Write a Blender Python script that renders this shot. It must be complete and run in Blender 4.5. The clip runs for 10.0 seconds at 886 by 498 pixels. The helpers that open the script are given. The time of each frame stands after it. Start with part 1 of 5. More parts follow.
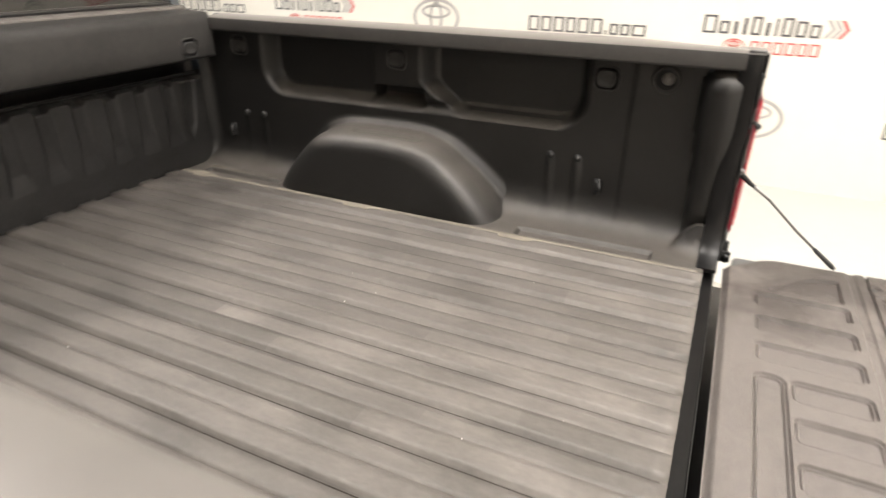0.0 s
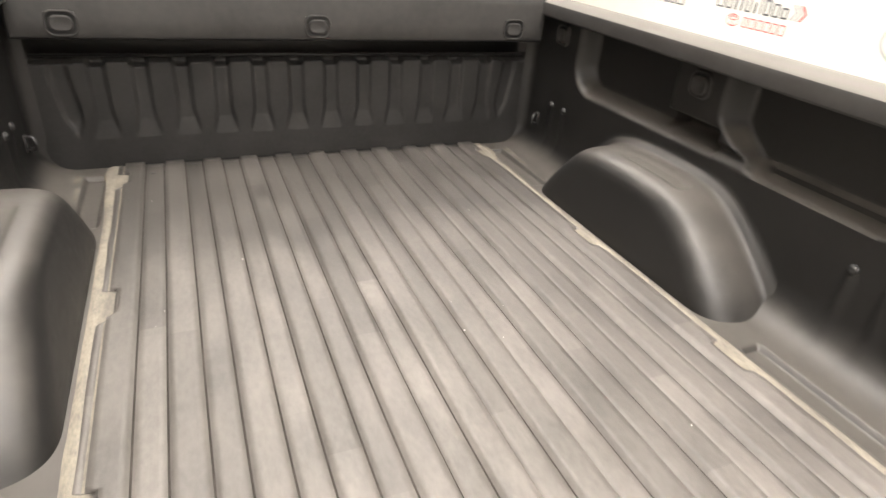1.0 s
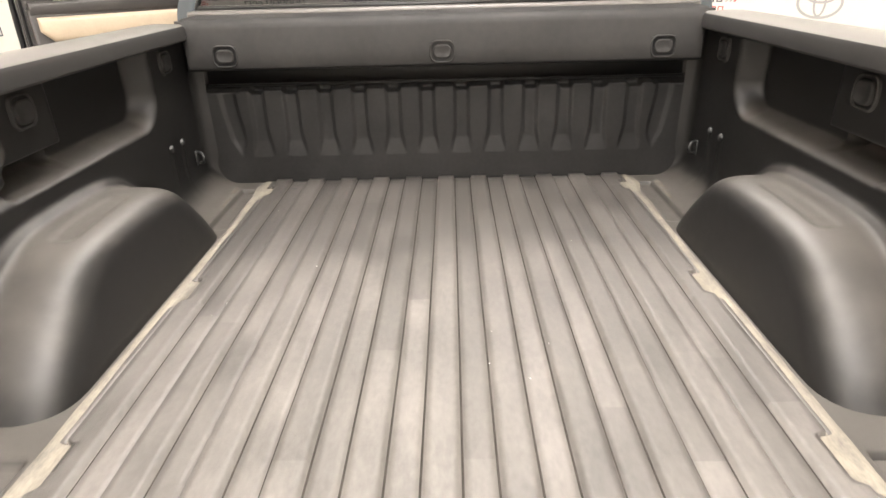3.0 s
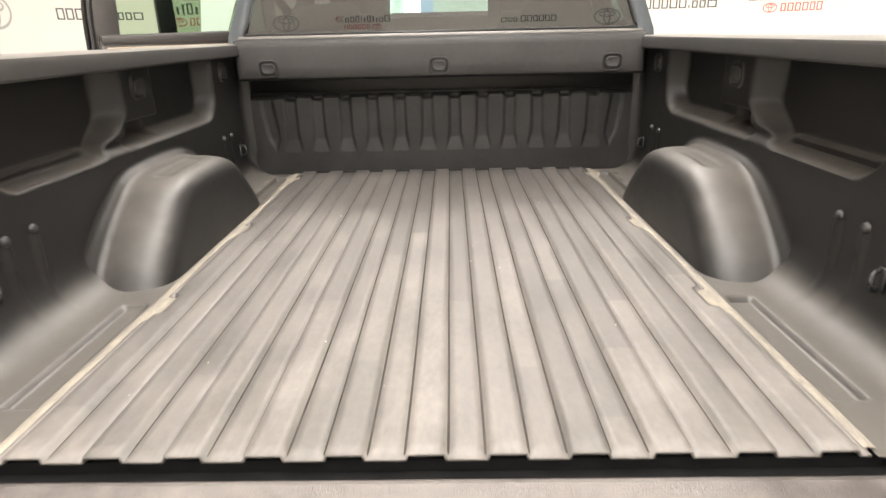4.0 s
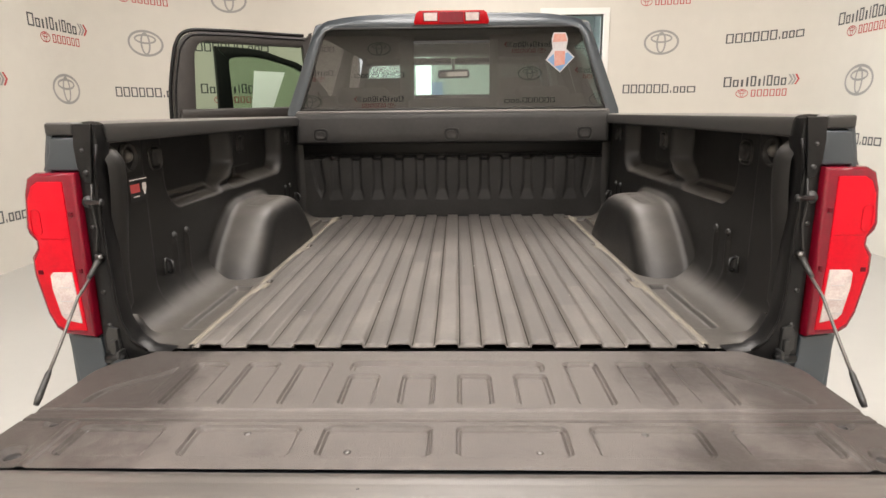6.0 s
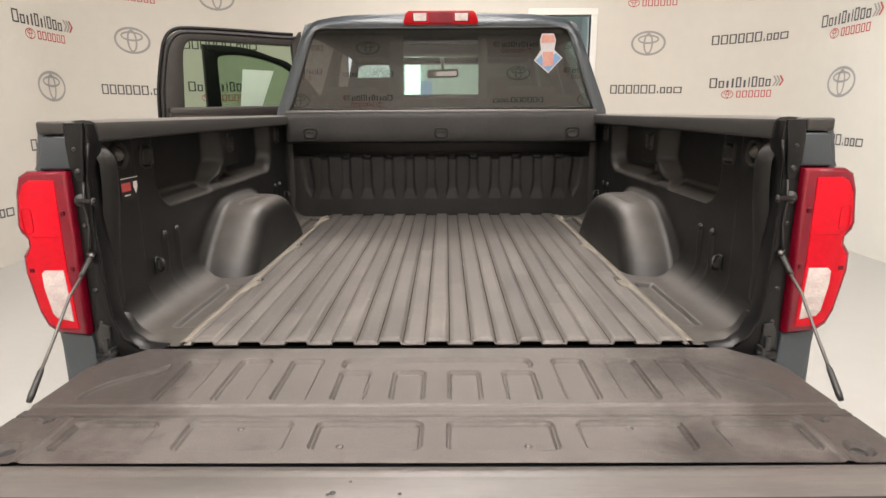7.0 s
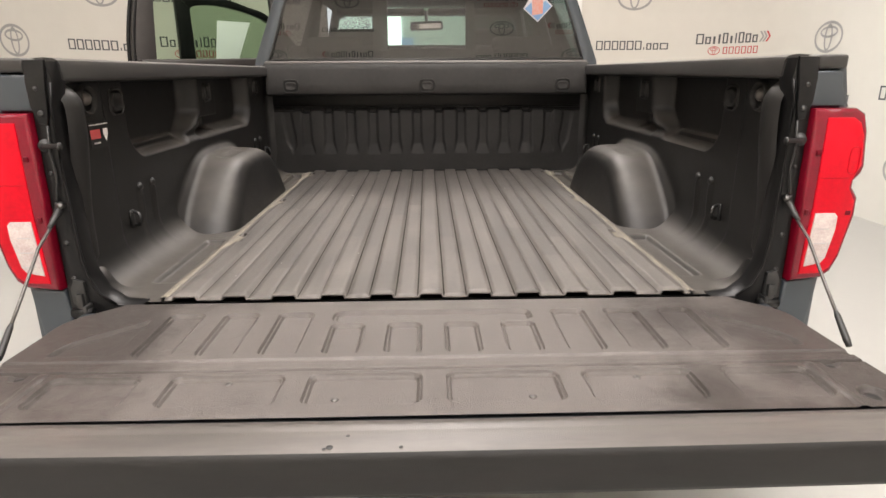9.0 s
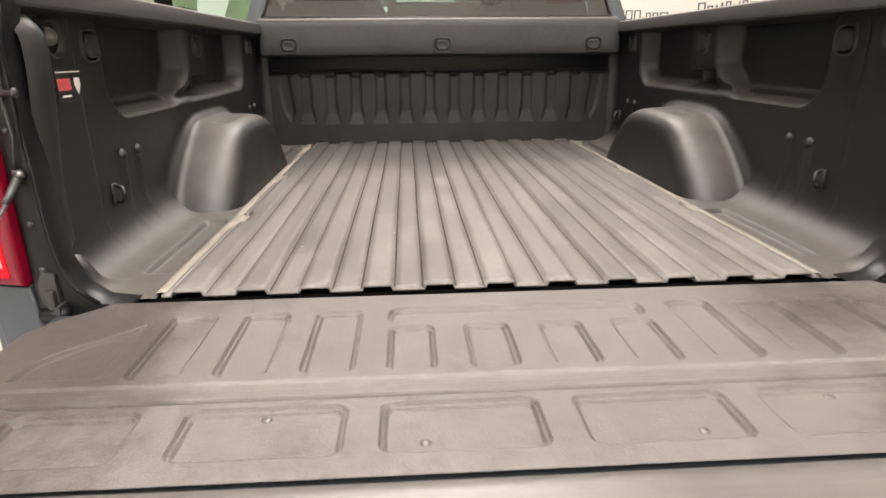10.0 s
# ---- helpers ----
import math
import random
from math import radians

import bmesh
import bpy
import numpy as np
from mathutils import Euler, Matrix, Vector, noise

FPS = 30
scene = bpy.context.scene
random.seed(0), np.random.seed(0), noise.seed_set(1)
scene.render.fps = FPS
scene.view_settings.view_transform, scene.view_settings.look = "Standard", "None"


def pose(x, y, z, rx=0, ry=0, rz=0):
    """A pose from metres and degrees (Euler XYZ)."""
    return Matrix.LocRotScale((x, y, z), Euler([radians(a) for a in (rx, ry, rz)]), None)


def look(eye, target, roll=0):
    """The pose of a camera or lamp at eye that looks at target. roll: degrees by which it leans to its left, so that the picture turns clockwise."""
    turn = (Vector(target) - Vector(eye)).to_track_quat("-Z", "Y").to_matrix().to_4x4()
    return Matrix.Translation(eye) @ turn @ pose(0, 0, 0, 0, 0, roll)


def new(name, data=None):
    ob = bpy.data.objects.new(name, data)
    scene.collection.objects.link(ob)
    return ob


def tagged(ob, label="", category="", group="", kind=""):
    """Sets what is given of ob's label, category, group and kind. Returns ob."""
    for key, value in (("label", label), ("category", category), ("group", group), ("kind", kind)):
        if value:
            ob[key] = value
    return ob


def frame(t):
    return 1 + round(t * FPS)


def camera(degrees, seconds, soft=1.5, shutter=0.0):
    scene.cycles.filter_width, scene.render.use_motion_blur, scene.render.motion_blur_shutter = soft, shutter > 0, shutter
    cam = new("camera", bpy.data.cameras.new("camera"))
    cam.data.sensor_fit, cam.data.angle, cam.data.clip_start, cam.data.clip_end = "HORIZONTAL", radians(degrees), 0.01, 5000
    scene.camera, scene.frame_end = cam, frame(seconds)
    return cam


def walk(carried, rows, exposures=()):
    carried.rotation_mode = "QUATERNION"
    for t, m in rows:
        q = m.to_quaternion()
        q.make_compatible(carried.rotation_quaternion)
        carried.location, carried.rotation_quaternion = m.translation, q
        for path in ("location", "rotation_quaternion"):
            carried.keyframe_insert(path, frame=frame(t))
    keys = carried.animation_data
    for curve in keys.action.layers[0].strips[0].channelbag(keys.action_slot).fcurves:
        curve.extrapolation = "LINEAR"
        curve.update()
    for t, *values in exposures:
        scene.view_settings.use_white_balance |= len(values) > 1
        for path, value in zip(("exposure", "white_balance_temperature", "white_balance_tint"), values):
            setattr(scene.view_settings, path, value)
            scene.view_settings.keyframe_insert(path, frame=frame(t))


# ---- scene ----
cam = camera(73.6, 10.0, shutter=0.25)
PATH = [
    (0, (-0.874, 0.038, 1.587), (0.75, 0.796, 0.7), 0.6),
    (0.5, (-0.65, -0.096, 1.606), (0.58, 1.149, 0.639), 4.8),
    (1, (-0.382, -0.137, 1.613), (0.35, 1.447, 0.636), 5.1),
    (1.5, (-0.165, -0.085, 1.595), (0.115, 1.654, 0.647), 2.6),
    (2, (-0.034, -0.008, 1.573), (0.052, 1.763, 0.647), -0.4),
    (2.2, (-0.012, 0.010, 1.571), (0.032, 1.777, 0.643), -0.8),
    (3.3, (0.028, -0.286, 1.497), (-0.015, 1.546, 0.694), -1.6),
    (3.5, (0.015, -0.391, 1.47), (-0.018, 1.46, 0.712), -1.4),
    (4, (0.044, -0.66, 1.415), (0.008, 1.219, 0.73), -1.3),
    (4.5, (0.04, -0.932, 1.386), (-0.024, 0.983, 0.811), -1.2),
    (5, (0.025, -1.136, 1.383), (-0.071, 0.801, 0.894), -1.7),
    (5.5, (0.029, -1.25, 1.395), (-0.049, 0.698, 0.947), -1.1),
    (7, (0.026, -1.321, 1.408), (0.014, 0.627, 0.956), -0.3),
    (7.5, (0.023, -1.322, 1.408), (0.014, 0.621, 0.935), -0.2),
    (8, (0.02, -1.322, 1.409), (0.024, 0.613, 0.901), -0.2),
    (8.5, (0.011, -1.309, 1.397), (0.042, 0.615, 0.853), -0.2),
    (9, (-0.001, -1.267, 1.361), (0.046, 0.648, 0.789), -0.3),
    (9.5, (-0.044, -1.208, 1.332), (0.043, 0.699, 0.734), -0.4),
    (10, (-0.16, -0.991, 1.276), (-0.052, 0.903, 0.641), -0.5),
]
EXPOSURES = [(0, 0.02, 6500, 10), (0.5, 0.38, 6500, 10), (1, 0.52, 6450, 10), (1.5, 0.67, 6400, 10), (2, 0.71, 6450, 11), (3.5, 0.68, 6400, 10), (4, 0.64, 6400, 9.5), (4.5, 0.56, 6240, 9), (5, 0.22, 6330, 9.5), (5.5, -0.16, 6550, 10.5), (7, -0.34, 6500, 12), (8.5, -0.33, 6450, 12), (9.5, -0.10, 6450, 12.5), (10, 0.23, 6480, 12)]
walk(cam, [(t, look(eye, target, roll)) for t, eye, target, roll in PATH], EXPOSURES)

# ---- light: white photo booth under ceiling panels ----
CEIL = 5.0
LIGHT = 18.6
world = bpy.data.worlds.new("world")
world.use_nodes = True
world.node_tree.nodes["Background"].inputs[0].default_value = (0.9, 0.95, 1.0, 1)
world.node_tree.nodes["Background"].inputs[1].default_value = 0.3
scene.world = world


# ---- materials ----
def material(name, colour, rough=0.5, metal=0.0, colour2=None, scale=20.0, bump=0.0, bump_scale=400.0, coat=0.0, spec=0.5,
             emit=0.0, stretch=(1, 1, 1), rough_var=0.0, fine=0.35, toplit_dust=None, patches=0.0, dark_ends=None):
    m = bpy.data.materials.new(name)
    m.use_nodes = True
    nt = m.node_tree
    b = nt.nodes["Principled BSDF"]
    b.inputs["Base Color"].default_value = (*colour, 1)
    b.inputs["Roughness"].default_value = rough
    b.inputs["Metallic"].default_value = metal
    b.inputs["Coat Weight"].default_value = coat
    b.inputs["Coat Roughness"].default_value = 0.05
    b.inputs["Specular IOR Level"].default_value = spec
    if emit:
        b.inputs["Emission Color"].default_value = (*colour, 1)
        b.inputs["Emission Strength"].default_value = emit
    co = nt.nodes.new("ShaderNodeTexCoord")
    if colour2 or rough_var:
        mp = nt.nodes.new("ShaderNodeMapping")
        mp.inputs["Scale"].default_value = stretch
        nt.links.new(co.outputs["Object"], mp.inputs["Vector"])
        big = nt.nodes.new("ShaderNodeTexNoise")
        big.inputs["Scale"].default_value = scale
        big.inputs["Detail"].default_value = 6
        big.inputs["Roughness"].default_value = 0.6
        nt.links.new(mp.outputs[0], big.inputs["Vector"])
        small = nt.nodes.new("ShaderNodeTexNoise")
        small.inputs["Scale"].default_value = scale * 9
        small.inputs["Detail"].default_value = 4
        nt.links.new(mp.outputs[0], small.inputs["Vector"])
        add = nt.nodes.new("ShaderNodeMix")
        add.data_type = "FLOAT"
        add.inputs[0].default_value = fine
        nt.links.new(big.outputs["Fac"], add.inputs[2])
        nt.links.new(small.outputs["Fac"], add.inputs[3])
        ramp = nt.nodes.new("ShaderNodeMapRange")
        ramp.inputs["From Min"].default_value = 0.36
        ramp.inputs["From Max"].default_value = 0.64
        nt.links.new(add.outputs[0], ramp.inputs["Value"])
        if colour2:
            mix = nt.nodes.new("ShaderNodeMix")
            mix.data_type = "RGBA"
            mix.inputs[6].default_value = (*colour, 1)
            mix.inputs[7].default_value = (*colour2, 1)
            nt.links.new(ramp.outputs[0], mix.inputs[0])
            nt.links.new(mix.outputs[2], b.inputs["Base Color"])
        if patches:
            # each rib and valley wears in lengths of its own
            place = nt.nodes.new("ShaderNodeSeparateXYZ")
            nt.links.new(co.outputs["Object"], place.inputs[0])
            column = nt.nodes.new("ShaderNodeMath")
            column.operation = "MULTIPLY_ADD"
            column.inputs[1].default_value = 17.905
            column.inputs[2].default_value = 0.468
            nt.links.new(place.outputs["X"], column.inputs[0])
            whole = nt.nodes.new("ShaderNodeMath")
            whole.operation = "FLOOR"
            nt.links.new(column.outputs[0], whole.inputs[0])
            shift = nt.nodes.new("ShaderNodeTexWhiteNoise")
            shift.noise_dimensions = "1D"
            nt.links.new(whole.outputs[0], shift.inputs["W"])
            length = nt.nodes.new("ShaderNodeMath")
            length.operation = "MULTIPLY_ADD"
            length.inputs[1].default_value = 1.9
            nt.links.new(place.outputs["Y"], length.inputs[0])
            offset = nt.nodes.new("ShaderNodeMath")
            offset.operation = "MULTIPLY"
            offset.inputs[1].default_value = 7.0
            nt.links.new(shift.outputs["Value"], offset.inputs[0])
            nt.links.new(offset.outputs[0], length.inputs[2])
            piece = nt.nodes.new("ShaderNodeMath")
            piece.operation = "FLOOR"
            nt.links.new(length.outputs[0], piece.inputs[0])
            joined = nt.nodes.new("ShaderNodeCombineXYZ")
            nt.links.new(whole.outputs[0], joined.inputs["X"])
            nt.links.new(piece.outputs[0], joined.inputs["Y"])
            cell = nt.nodes.new("ShaderNodeTexWhiteNoise")
            nt.links.new(joined.outputs[0], cell.inputs["Vector"])
            wear = nt.nodes.new("ShaderNodeTexNoise")
            wear.inputs["Scale"].default_value = 3.2
            wear.inputs["Detail"].default_value = 7
            wear.inputs["Roughness"].default_value = 0.65
            nt.links.new(co.outputs["Object"], wear.inputs["Vector"])
            pick = nt.nodes.new("ShaderNodeMath")
            pick.operation = "MULTIPLY"
            nt.links.new(cell.outputs["Value"], pick.inputs[0])
            nt.links.new(wear.outputs["Fac"], pick.inputs[1])
            span = nt.nodes.new("ShaderNodeMapRange")
            span.inputs["From Min"].default_value = 0.05
            span.inputs["From Max"].default_value = 0.50
            span.inputs["To Min"].default_value = 1.0 - patches
            span.inputs["To Max"].default_value = 1.0 + patches
            nt.links.new(pick.outputs[0], span.inputs["Value"])
            along = nt.nodes.new("ShaderNodeSeparateXYZ")
            nt.links.new(co.outputs["Object"], along.inputs[0])
            edge = nt.nodes.new("ShaderNodeMath")
            edge.operation = "MULTIPLY_ADD"
            edge.inputs[1].default_value = 1.1
            nt.links.new(wear.outputs["Fac"], edge.inputs[0])
            nt.links.new(along.outputs["Y"], edge.inputs[2])
            grime = nt.nodes.new("ShaderNodeMapRange")
            grime.interpolation_type = "SMOOTHSTEP"
            grime.inputs["From Min"].default_value = 1.55
            grime.inputs["From Max"].default_value = 1.95
            grime.inputs["To Min"].default_value = 1.06
            grime.inputs["To Max"].default_value = 0.64
            nt.links.new(edge.outputs[0], grime.inputs["Value"])
            both = nt.nodes.new("ShaderNodeMath")
            both.operation = "MULTIPLY"
            nt.links.new(span.outputs[0], both.inputs[0])
            nt.links.new(grime.outputs[0], both.inputs[1])
            tone = nt.nodes.new("ShaderNodeVectorMath")
            tone.operation = "SCALE"
            nt.links.new(mix.outputs[2], tone.inputs[0])
            nt.links.new(both.outputs[0], tone.inputs["Scale"])
            nt.links.new(tone.outputs[0], b.inputs["Base Color"])
        # up-facing faces lightened: settled dust, with overhead light painted in too
        if toplit_dust:
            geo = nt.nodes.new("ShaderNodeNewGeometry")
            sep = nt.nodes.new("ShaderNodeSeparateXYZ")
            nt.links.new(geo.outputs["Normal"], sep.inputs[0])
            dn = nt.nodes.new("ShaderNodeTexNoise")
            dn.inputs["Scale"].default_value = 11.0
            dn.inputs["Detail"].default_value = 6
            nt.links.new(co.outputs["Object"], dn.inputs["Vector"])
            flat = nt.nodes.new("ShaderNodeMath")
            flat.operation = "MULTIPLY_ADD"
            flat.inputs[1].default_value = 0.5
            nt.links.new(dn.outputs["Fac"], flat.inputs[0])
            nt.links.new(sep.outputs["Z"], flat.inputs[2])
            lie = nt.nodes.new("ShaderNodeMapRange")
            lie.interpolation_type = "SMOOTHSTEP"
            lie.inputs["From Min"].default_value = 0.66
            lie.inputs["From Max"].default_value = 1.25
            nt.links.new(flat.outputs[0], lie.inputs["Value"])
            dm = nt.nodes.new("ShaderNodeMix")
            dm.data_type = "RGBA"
            dm.inputs[7].default_value = (*toplit_dust, 1)
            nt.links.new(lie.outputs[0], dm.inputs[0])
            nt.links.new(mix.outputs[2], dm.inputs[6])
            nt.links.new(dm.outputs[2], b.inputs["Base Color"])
        if dark_ends:
            # a broad uneven darkening that grows with the distance from the middle
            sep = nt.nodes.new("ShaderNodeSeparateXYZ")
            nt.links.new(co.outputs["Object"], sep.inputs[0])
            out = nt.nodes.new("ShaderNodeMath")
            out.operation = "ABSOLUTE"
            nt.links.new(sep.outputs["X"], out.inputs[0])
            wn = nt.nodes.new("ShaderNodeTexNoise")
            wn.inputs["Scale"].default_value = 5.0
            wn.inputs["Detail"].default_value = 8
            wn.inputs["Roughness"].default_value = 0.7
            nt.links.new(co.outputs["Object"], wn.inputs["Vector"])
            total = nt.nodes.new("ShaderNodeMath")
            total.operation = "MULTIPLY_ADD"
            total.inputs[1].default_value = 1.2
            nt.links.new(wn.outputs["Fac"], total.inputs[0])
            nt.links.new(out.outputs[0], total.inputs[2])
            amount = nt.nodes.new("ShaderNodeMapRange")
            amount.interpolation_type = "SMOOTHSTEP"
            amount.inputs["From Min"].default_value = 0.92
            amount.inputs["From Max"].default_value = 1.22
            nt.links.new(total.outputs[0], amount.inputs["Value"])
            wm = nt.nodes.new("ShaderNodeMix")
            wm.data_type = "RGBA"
            wm.inputs[7].default_value = (*dark_ends, 1)
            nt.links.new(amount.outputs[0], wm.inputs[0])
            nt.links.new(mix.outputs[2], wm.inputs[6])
            # steep pad sides lightened: their lit edges painted into the colour
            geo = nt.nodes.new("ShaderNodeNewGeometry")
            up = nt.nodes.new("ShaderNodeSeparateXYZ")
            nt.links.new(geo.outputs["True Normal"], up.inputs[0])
            lit_slope = nt.nodes.new("ShaderNodeMapRange")
            lit_slope.inputs["From Min"].default_value = 0.97
            lit_slope.inputs["From Max"].default_value = 0.78
            nt.links.new(up.outputs["Z"], lit_slope.inputs["Value"])
            lit_share = nt.nodes.new("ShaderNodeMath")
            lit_share.operation = "MULTIPLY"
            nt.links.new(lit_slope.outputs[0], lit_share.inputs[0])
            lit_share.inputs[1].default_value = 0.20
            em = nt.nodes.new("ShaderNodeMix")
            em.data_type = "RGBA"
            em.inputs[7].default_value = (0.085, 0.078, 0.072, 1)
            nt.links.new(lit_share.outputs[0], em.inputs[0])
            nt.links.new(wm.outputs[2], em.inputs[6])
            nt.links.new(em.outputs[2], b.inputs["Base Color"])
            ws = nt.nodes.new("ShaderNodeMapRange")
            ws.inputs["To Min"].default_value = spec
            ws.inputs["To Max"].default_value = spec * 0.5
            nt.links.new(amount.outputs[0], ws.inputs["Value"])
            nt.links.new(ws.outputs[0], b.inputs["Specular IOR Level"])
        if rough_var:
            rr = nt.nodes.new("ShaderNodeMapRange")
            rr.inputs["To Min"].default_value = rough - rough_var
            rr.inputs["To Max"].default_value = rough + rough_var
            nt.links.new(ramp.outputs[0], rr.inputs["Value"])
            nt.links.new(rr.outputs[0], b.inputs["Roughness"])
    if bump:
        nz = nt.nodes.new("ShaderNodeTexNoise")
        nz.inputs["Scale"].default_value = bump_scale
        nz.inputs["Detail"].default_value = 3
        nt.links.new(co.outputs["Object"], nz.inputs["Vector"])
        bp = nt.nodes.new("ShaderNodeBump")
        bp.inputs["Strength"].default_value = bump
        bp.inputs["Distance"].default_value = 0.002
        nt.links.new(nz.outputs["Fac"], bp.inputs["Height"])
        nt.links.new(bp.outputs[0], b.inputs["Normal"])
    return m


def glass(name, tint, mirror=0.05):
    """A thin pane: tinted see-through, with a mirror coat that grows towards grazing angles."""
    m = bpy.data.materials.new(name)
    m.use_nodes = True
    nt = m.node_tree
    nt.nodes.remove(nt.nodes["Principled BSDF"])
    tr = nt.nodes.new("ShaderNodeBsdfTransparent")
    share = 0.4 if mirror else 0.0
    tr.inputs[0].default_value = (*(min(1.0, c * (1 - mirror) / (1 - share)) for c in tint), 1)
    if not mirror:
        nt.links.new(tr.outputs[0], nt.nodes["Material Output"].inputs[0])
        return m
    gl = nt.nodes.new("ShaderNodeBsdfGlossy")
    gl.inputs["Roughness"].default_value = 0.0
    lw = nt.nodes.new("ShaderNodeLayerWeight")
    lw.inputs[0].default_value = 0.5
    power = nt.nodes.new("ShaderNodeMath")
    power.operation = "POWER"
    power.inputs[1].default_value = 5.0
    nt.links.new(lw.outputs["Facing"], power.inputs[0])
    curve = nt.nodes.new("ShaderNodeMath")
    curve.operation = "MULTIPLY_ADD"
    curve.inputs[1].default_value = 1.0 - mirror
    curve.inputs[2].default_value = mirror
    nt.links.new(power.outputs[0], curve.inputs[0])
    mx = nt.nodes.new("ShaderNodeMixShader")
    mx.inputs[0].default_value = share
    level = nt.nodes.new("ShaderNodeMath")
    level.operation = "DIVIDE"
    level.use_clamp = True
    level.inputs[1].default_value = share
    nt.links.new(curve.outputs[0], level.inputs[0])
    nt.links.new(level.outputs[0], gl.inputs["Color"])
    nt.links.new(tr.outputs[0], mx.inputs[1])
    nt.links.new(gl.outputs[0], mx.inputs[2])
    nt.links.new(mx.outputs[0], nt.nodes["Material Output"].inputs[0])
    return m


def glow(name, colour, strength):
    m = bpy.data.materials.new(name)
    m.use_nodes = True
    b = m.node_tree.nodes["Principled BSDF"]
    b.inputs["Base Color"].default_value = (*colour, 1)
    b.inputs["Emission Color"].default_value = (*colour, 1)
    b.inputs["Emission Strength"].default_value = strength
    return m


M_WALL = material("booth_wall", (0.62, 0.59, 0.535), 0.7, colour2=(0.65, 0.62, 0.56), scale=0.8, bump=0.05, bump_scale=60)
M_GROUND = material("booth_floor", (0.40, 0.40, 0.385), 0.35, colour2=(0.44, 0.44, 0.42), scale=1.5, rough_var=0.05)
M_CEIL = material("ceiling_paint", (0.40, 0.39, 0.37), 0.8, colour2=(0.44, 0.43, 0.41), scale=1.0)
M_BEAM = material("beam_paint", (0.05, 0.05, 0.055), 0.5, colour2=(0.07, 0.07, 0.075), scale=5)
M_PANEL = glow("light_panel", (1.0, 0.935, 0.875), LIGHT)
# up-facing tone: bed dust, with overhead light painted into it
M_LINER = material("bed_coating", (0.0078, 0.0075, 0.0071), 0.45, colour2=(0.0125, 0.0120, 0.0114), scale=7, bump=0.14, bump_scale=900, rough_var=0.05, spec=0.39, toplit_dust=(0.063, 0.0575, 0.051))
M_HEADER = material("header_coating", (0.019, 0.0184, 0.0177), 0.55, spec=0.22, colour2=(0.029, 0.0278, 0.0267), scale=6, bump=0.2, bump_scale=900)
M_BULK = material("bulkhead_coating", (0.0085, 0.0082, 0.0079), 0.5, colour2=(0.0165, 0.0160, 0.0154), scale=9, bump=0.25, bump_scale=900, spec=0.25)
M_MAT = material("bed_mat_rubber", (0.0635, 0.0578, 0.0520), 0.55, colour2=(0.1115, 0.1010, 0.0915), scale=9, bump=0.25, bump_scale=700, stretch=(1.3, 0.6, 1), rough_var=0.06, fine=0.35, patches=0.17)
M_DUST = material("dusty_seam", (0.20, 0.178, 0.138), 0.8, colour2=(0.10, 0.090, 0.076), scale=14, bump=0.3, bump_scale=500, stretch=(2, 0.7, 1))
M_GUTTER = material("gutter_strip", (0.022, 0.019, 0.0165), 0.9, colour2=(0.042, 0.037, 0.032), scale=25, bump=0.3, bump_scale=600, spec=0.15, stretch=(1, 0.3, 1))
M_GATE = material("tailgate_coating", (0.081, 0.0713, 0.0655), 0.34, colour2=(0.115, 0.102, 0.0938), scale=6, bump=0.8, bump_scale=520, rough_var=0.06, fine=0.6, dark_ends=(0.047, 0.0405, 0.0370))
# top of the edge plastic: base raised to stand in for ceiling reflections
M_LIP = material("tailgate_lip", (0.076, 0.070, 0.065), 0.32, colour2=(0.108, 0.098, 0.090), scale=8, bump=0.2, bump_scale=700, stretch=(0.4, 3, 1))
# cap tops painted lighter, in place of the ceiling panels' reflection
M_CAP = material("rail_plastic", (0.020, 0.0191, 0.0182), 0.36, colour2=(0.028, 0.0268, 0.0255), scale=8, bump=0.03, bump_scale=1200, spec=0.45, toplit_dust=(0.115, 0.108, 0.100))
M_EDGE = material("edge_plastic", (0.009, 0.0087, 0.0083), 0.5, colour2=(0.014, 0.0133, 0.0127), scale=7, bump=0.3, bump_scale=900, stretch=(0.5, 1, 3), spec=0.3)
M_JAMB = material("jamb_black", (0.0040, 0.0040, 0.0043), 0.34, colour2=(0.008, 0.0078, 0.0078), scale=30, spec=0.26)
M_PAINT = material("slate_paint", (0.034, 0.043, 0.051), 0.30, metal=0.3, colour2=(0.039, 0.049, 0.058), scale=3, coat=0.45)
M_BLACK = material("black_plastic", (0.012, 0.012, 0.012), 0.45, colour2=(0.018, 0.018, 0.018), scale=25)
M_STEEL = material("steel", (0.16, 0.155, 0.15), 0.4, metal=1.0, colour2=(0.11, 0.107, 0.103), scale=60)
M_CABLE = material("sheathed_cable", (0.09, 0.085, 0.08), 0.4, metal=0.6, colour2=(0.12, 0.115, 0.11), scale=90)
M_CHROME = material("chrome", (0.75, 0.75, 0.76), 0.08, metal=1.0, rough_var=0.02, scale=4)
M_RED = material("red_lens", (0.50, 0.0015, 0.012), 0.3, colour2=(0.37, 0.001, 0.009), scale=14, coat=0.08, spec=0.15, emit=0.10)
M_REDMARK = material("lens_mark", (0.36, 0.0005, 0.006), 0.35, colour2=(0.33, 0.0005, 0.005), scale=30, spec=0.15, emit=0.07)
M_CLIP = material("lens_clip", (0.10, 0.002, 0.008), 0.35, colour2=(0.07, 0.001, 0.006), scale=30, spec=0.15)
M_REDMID = material("brake_lens", (0.34, 0.0008, 0.004), 0.3, colour2=(0.22, 0.0006, 0.003), scale=25, coat=0.08, spec=0.1, emit=0.05)
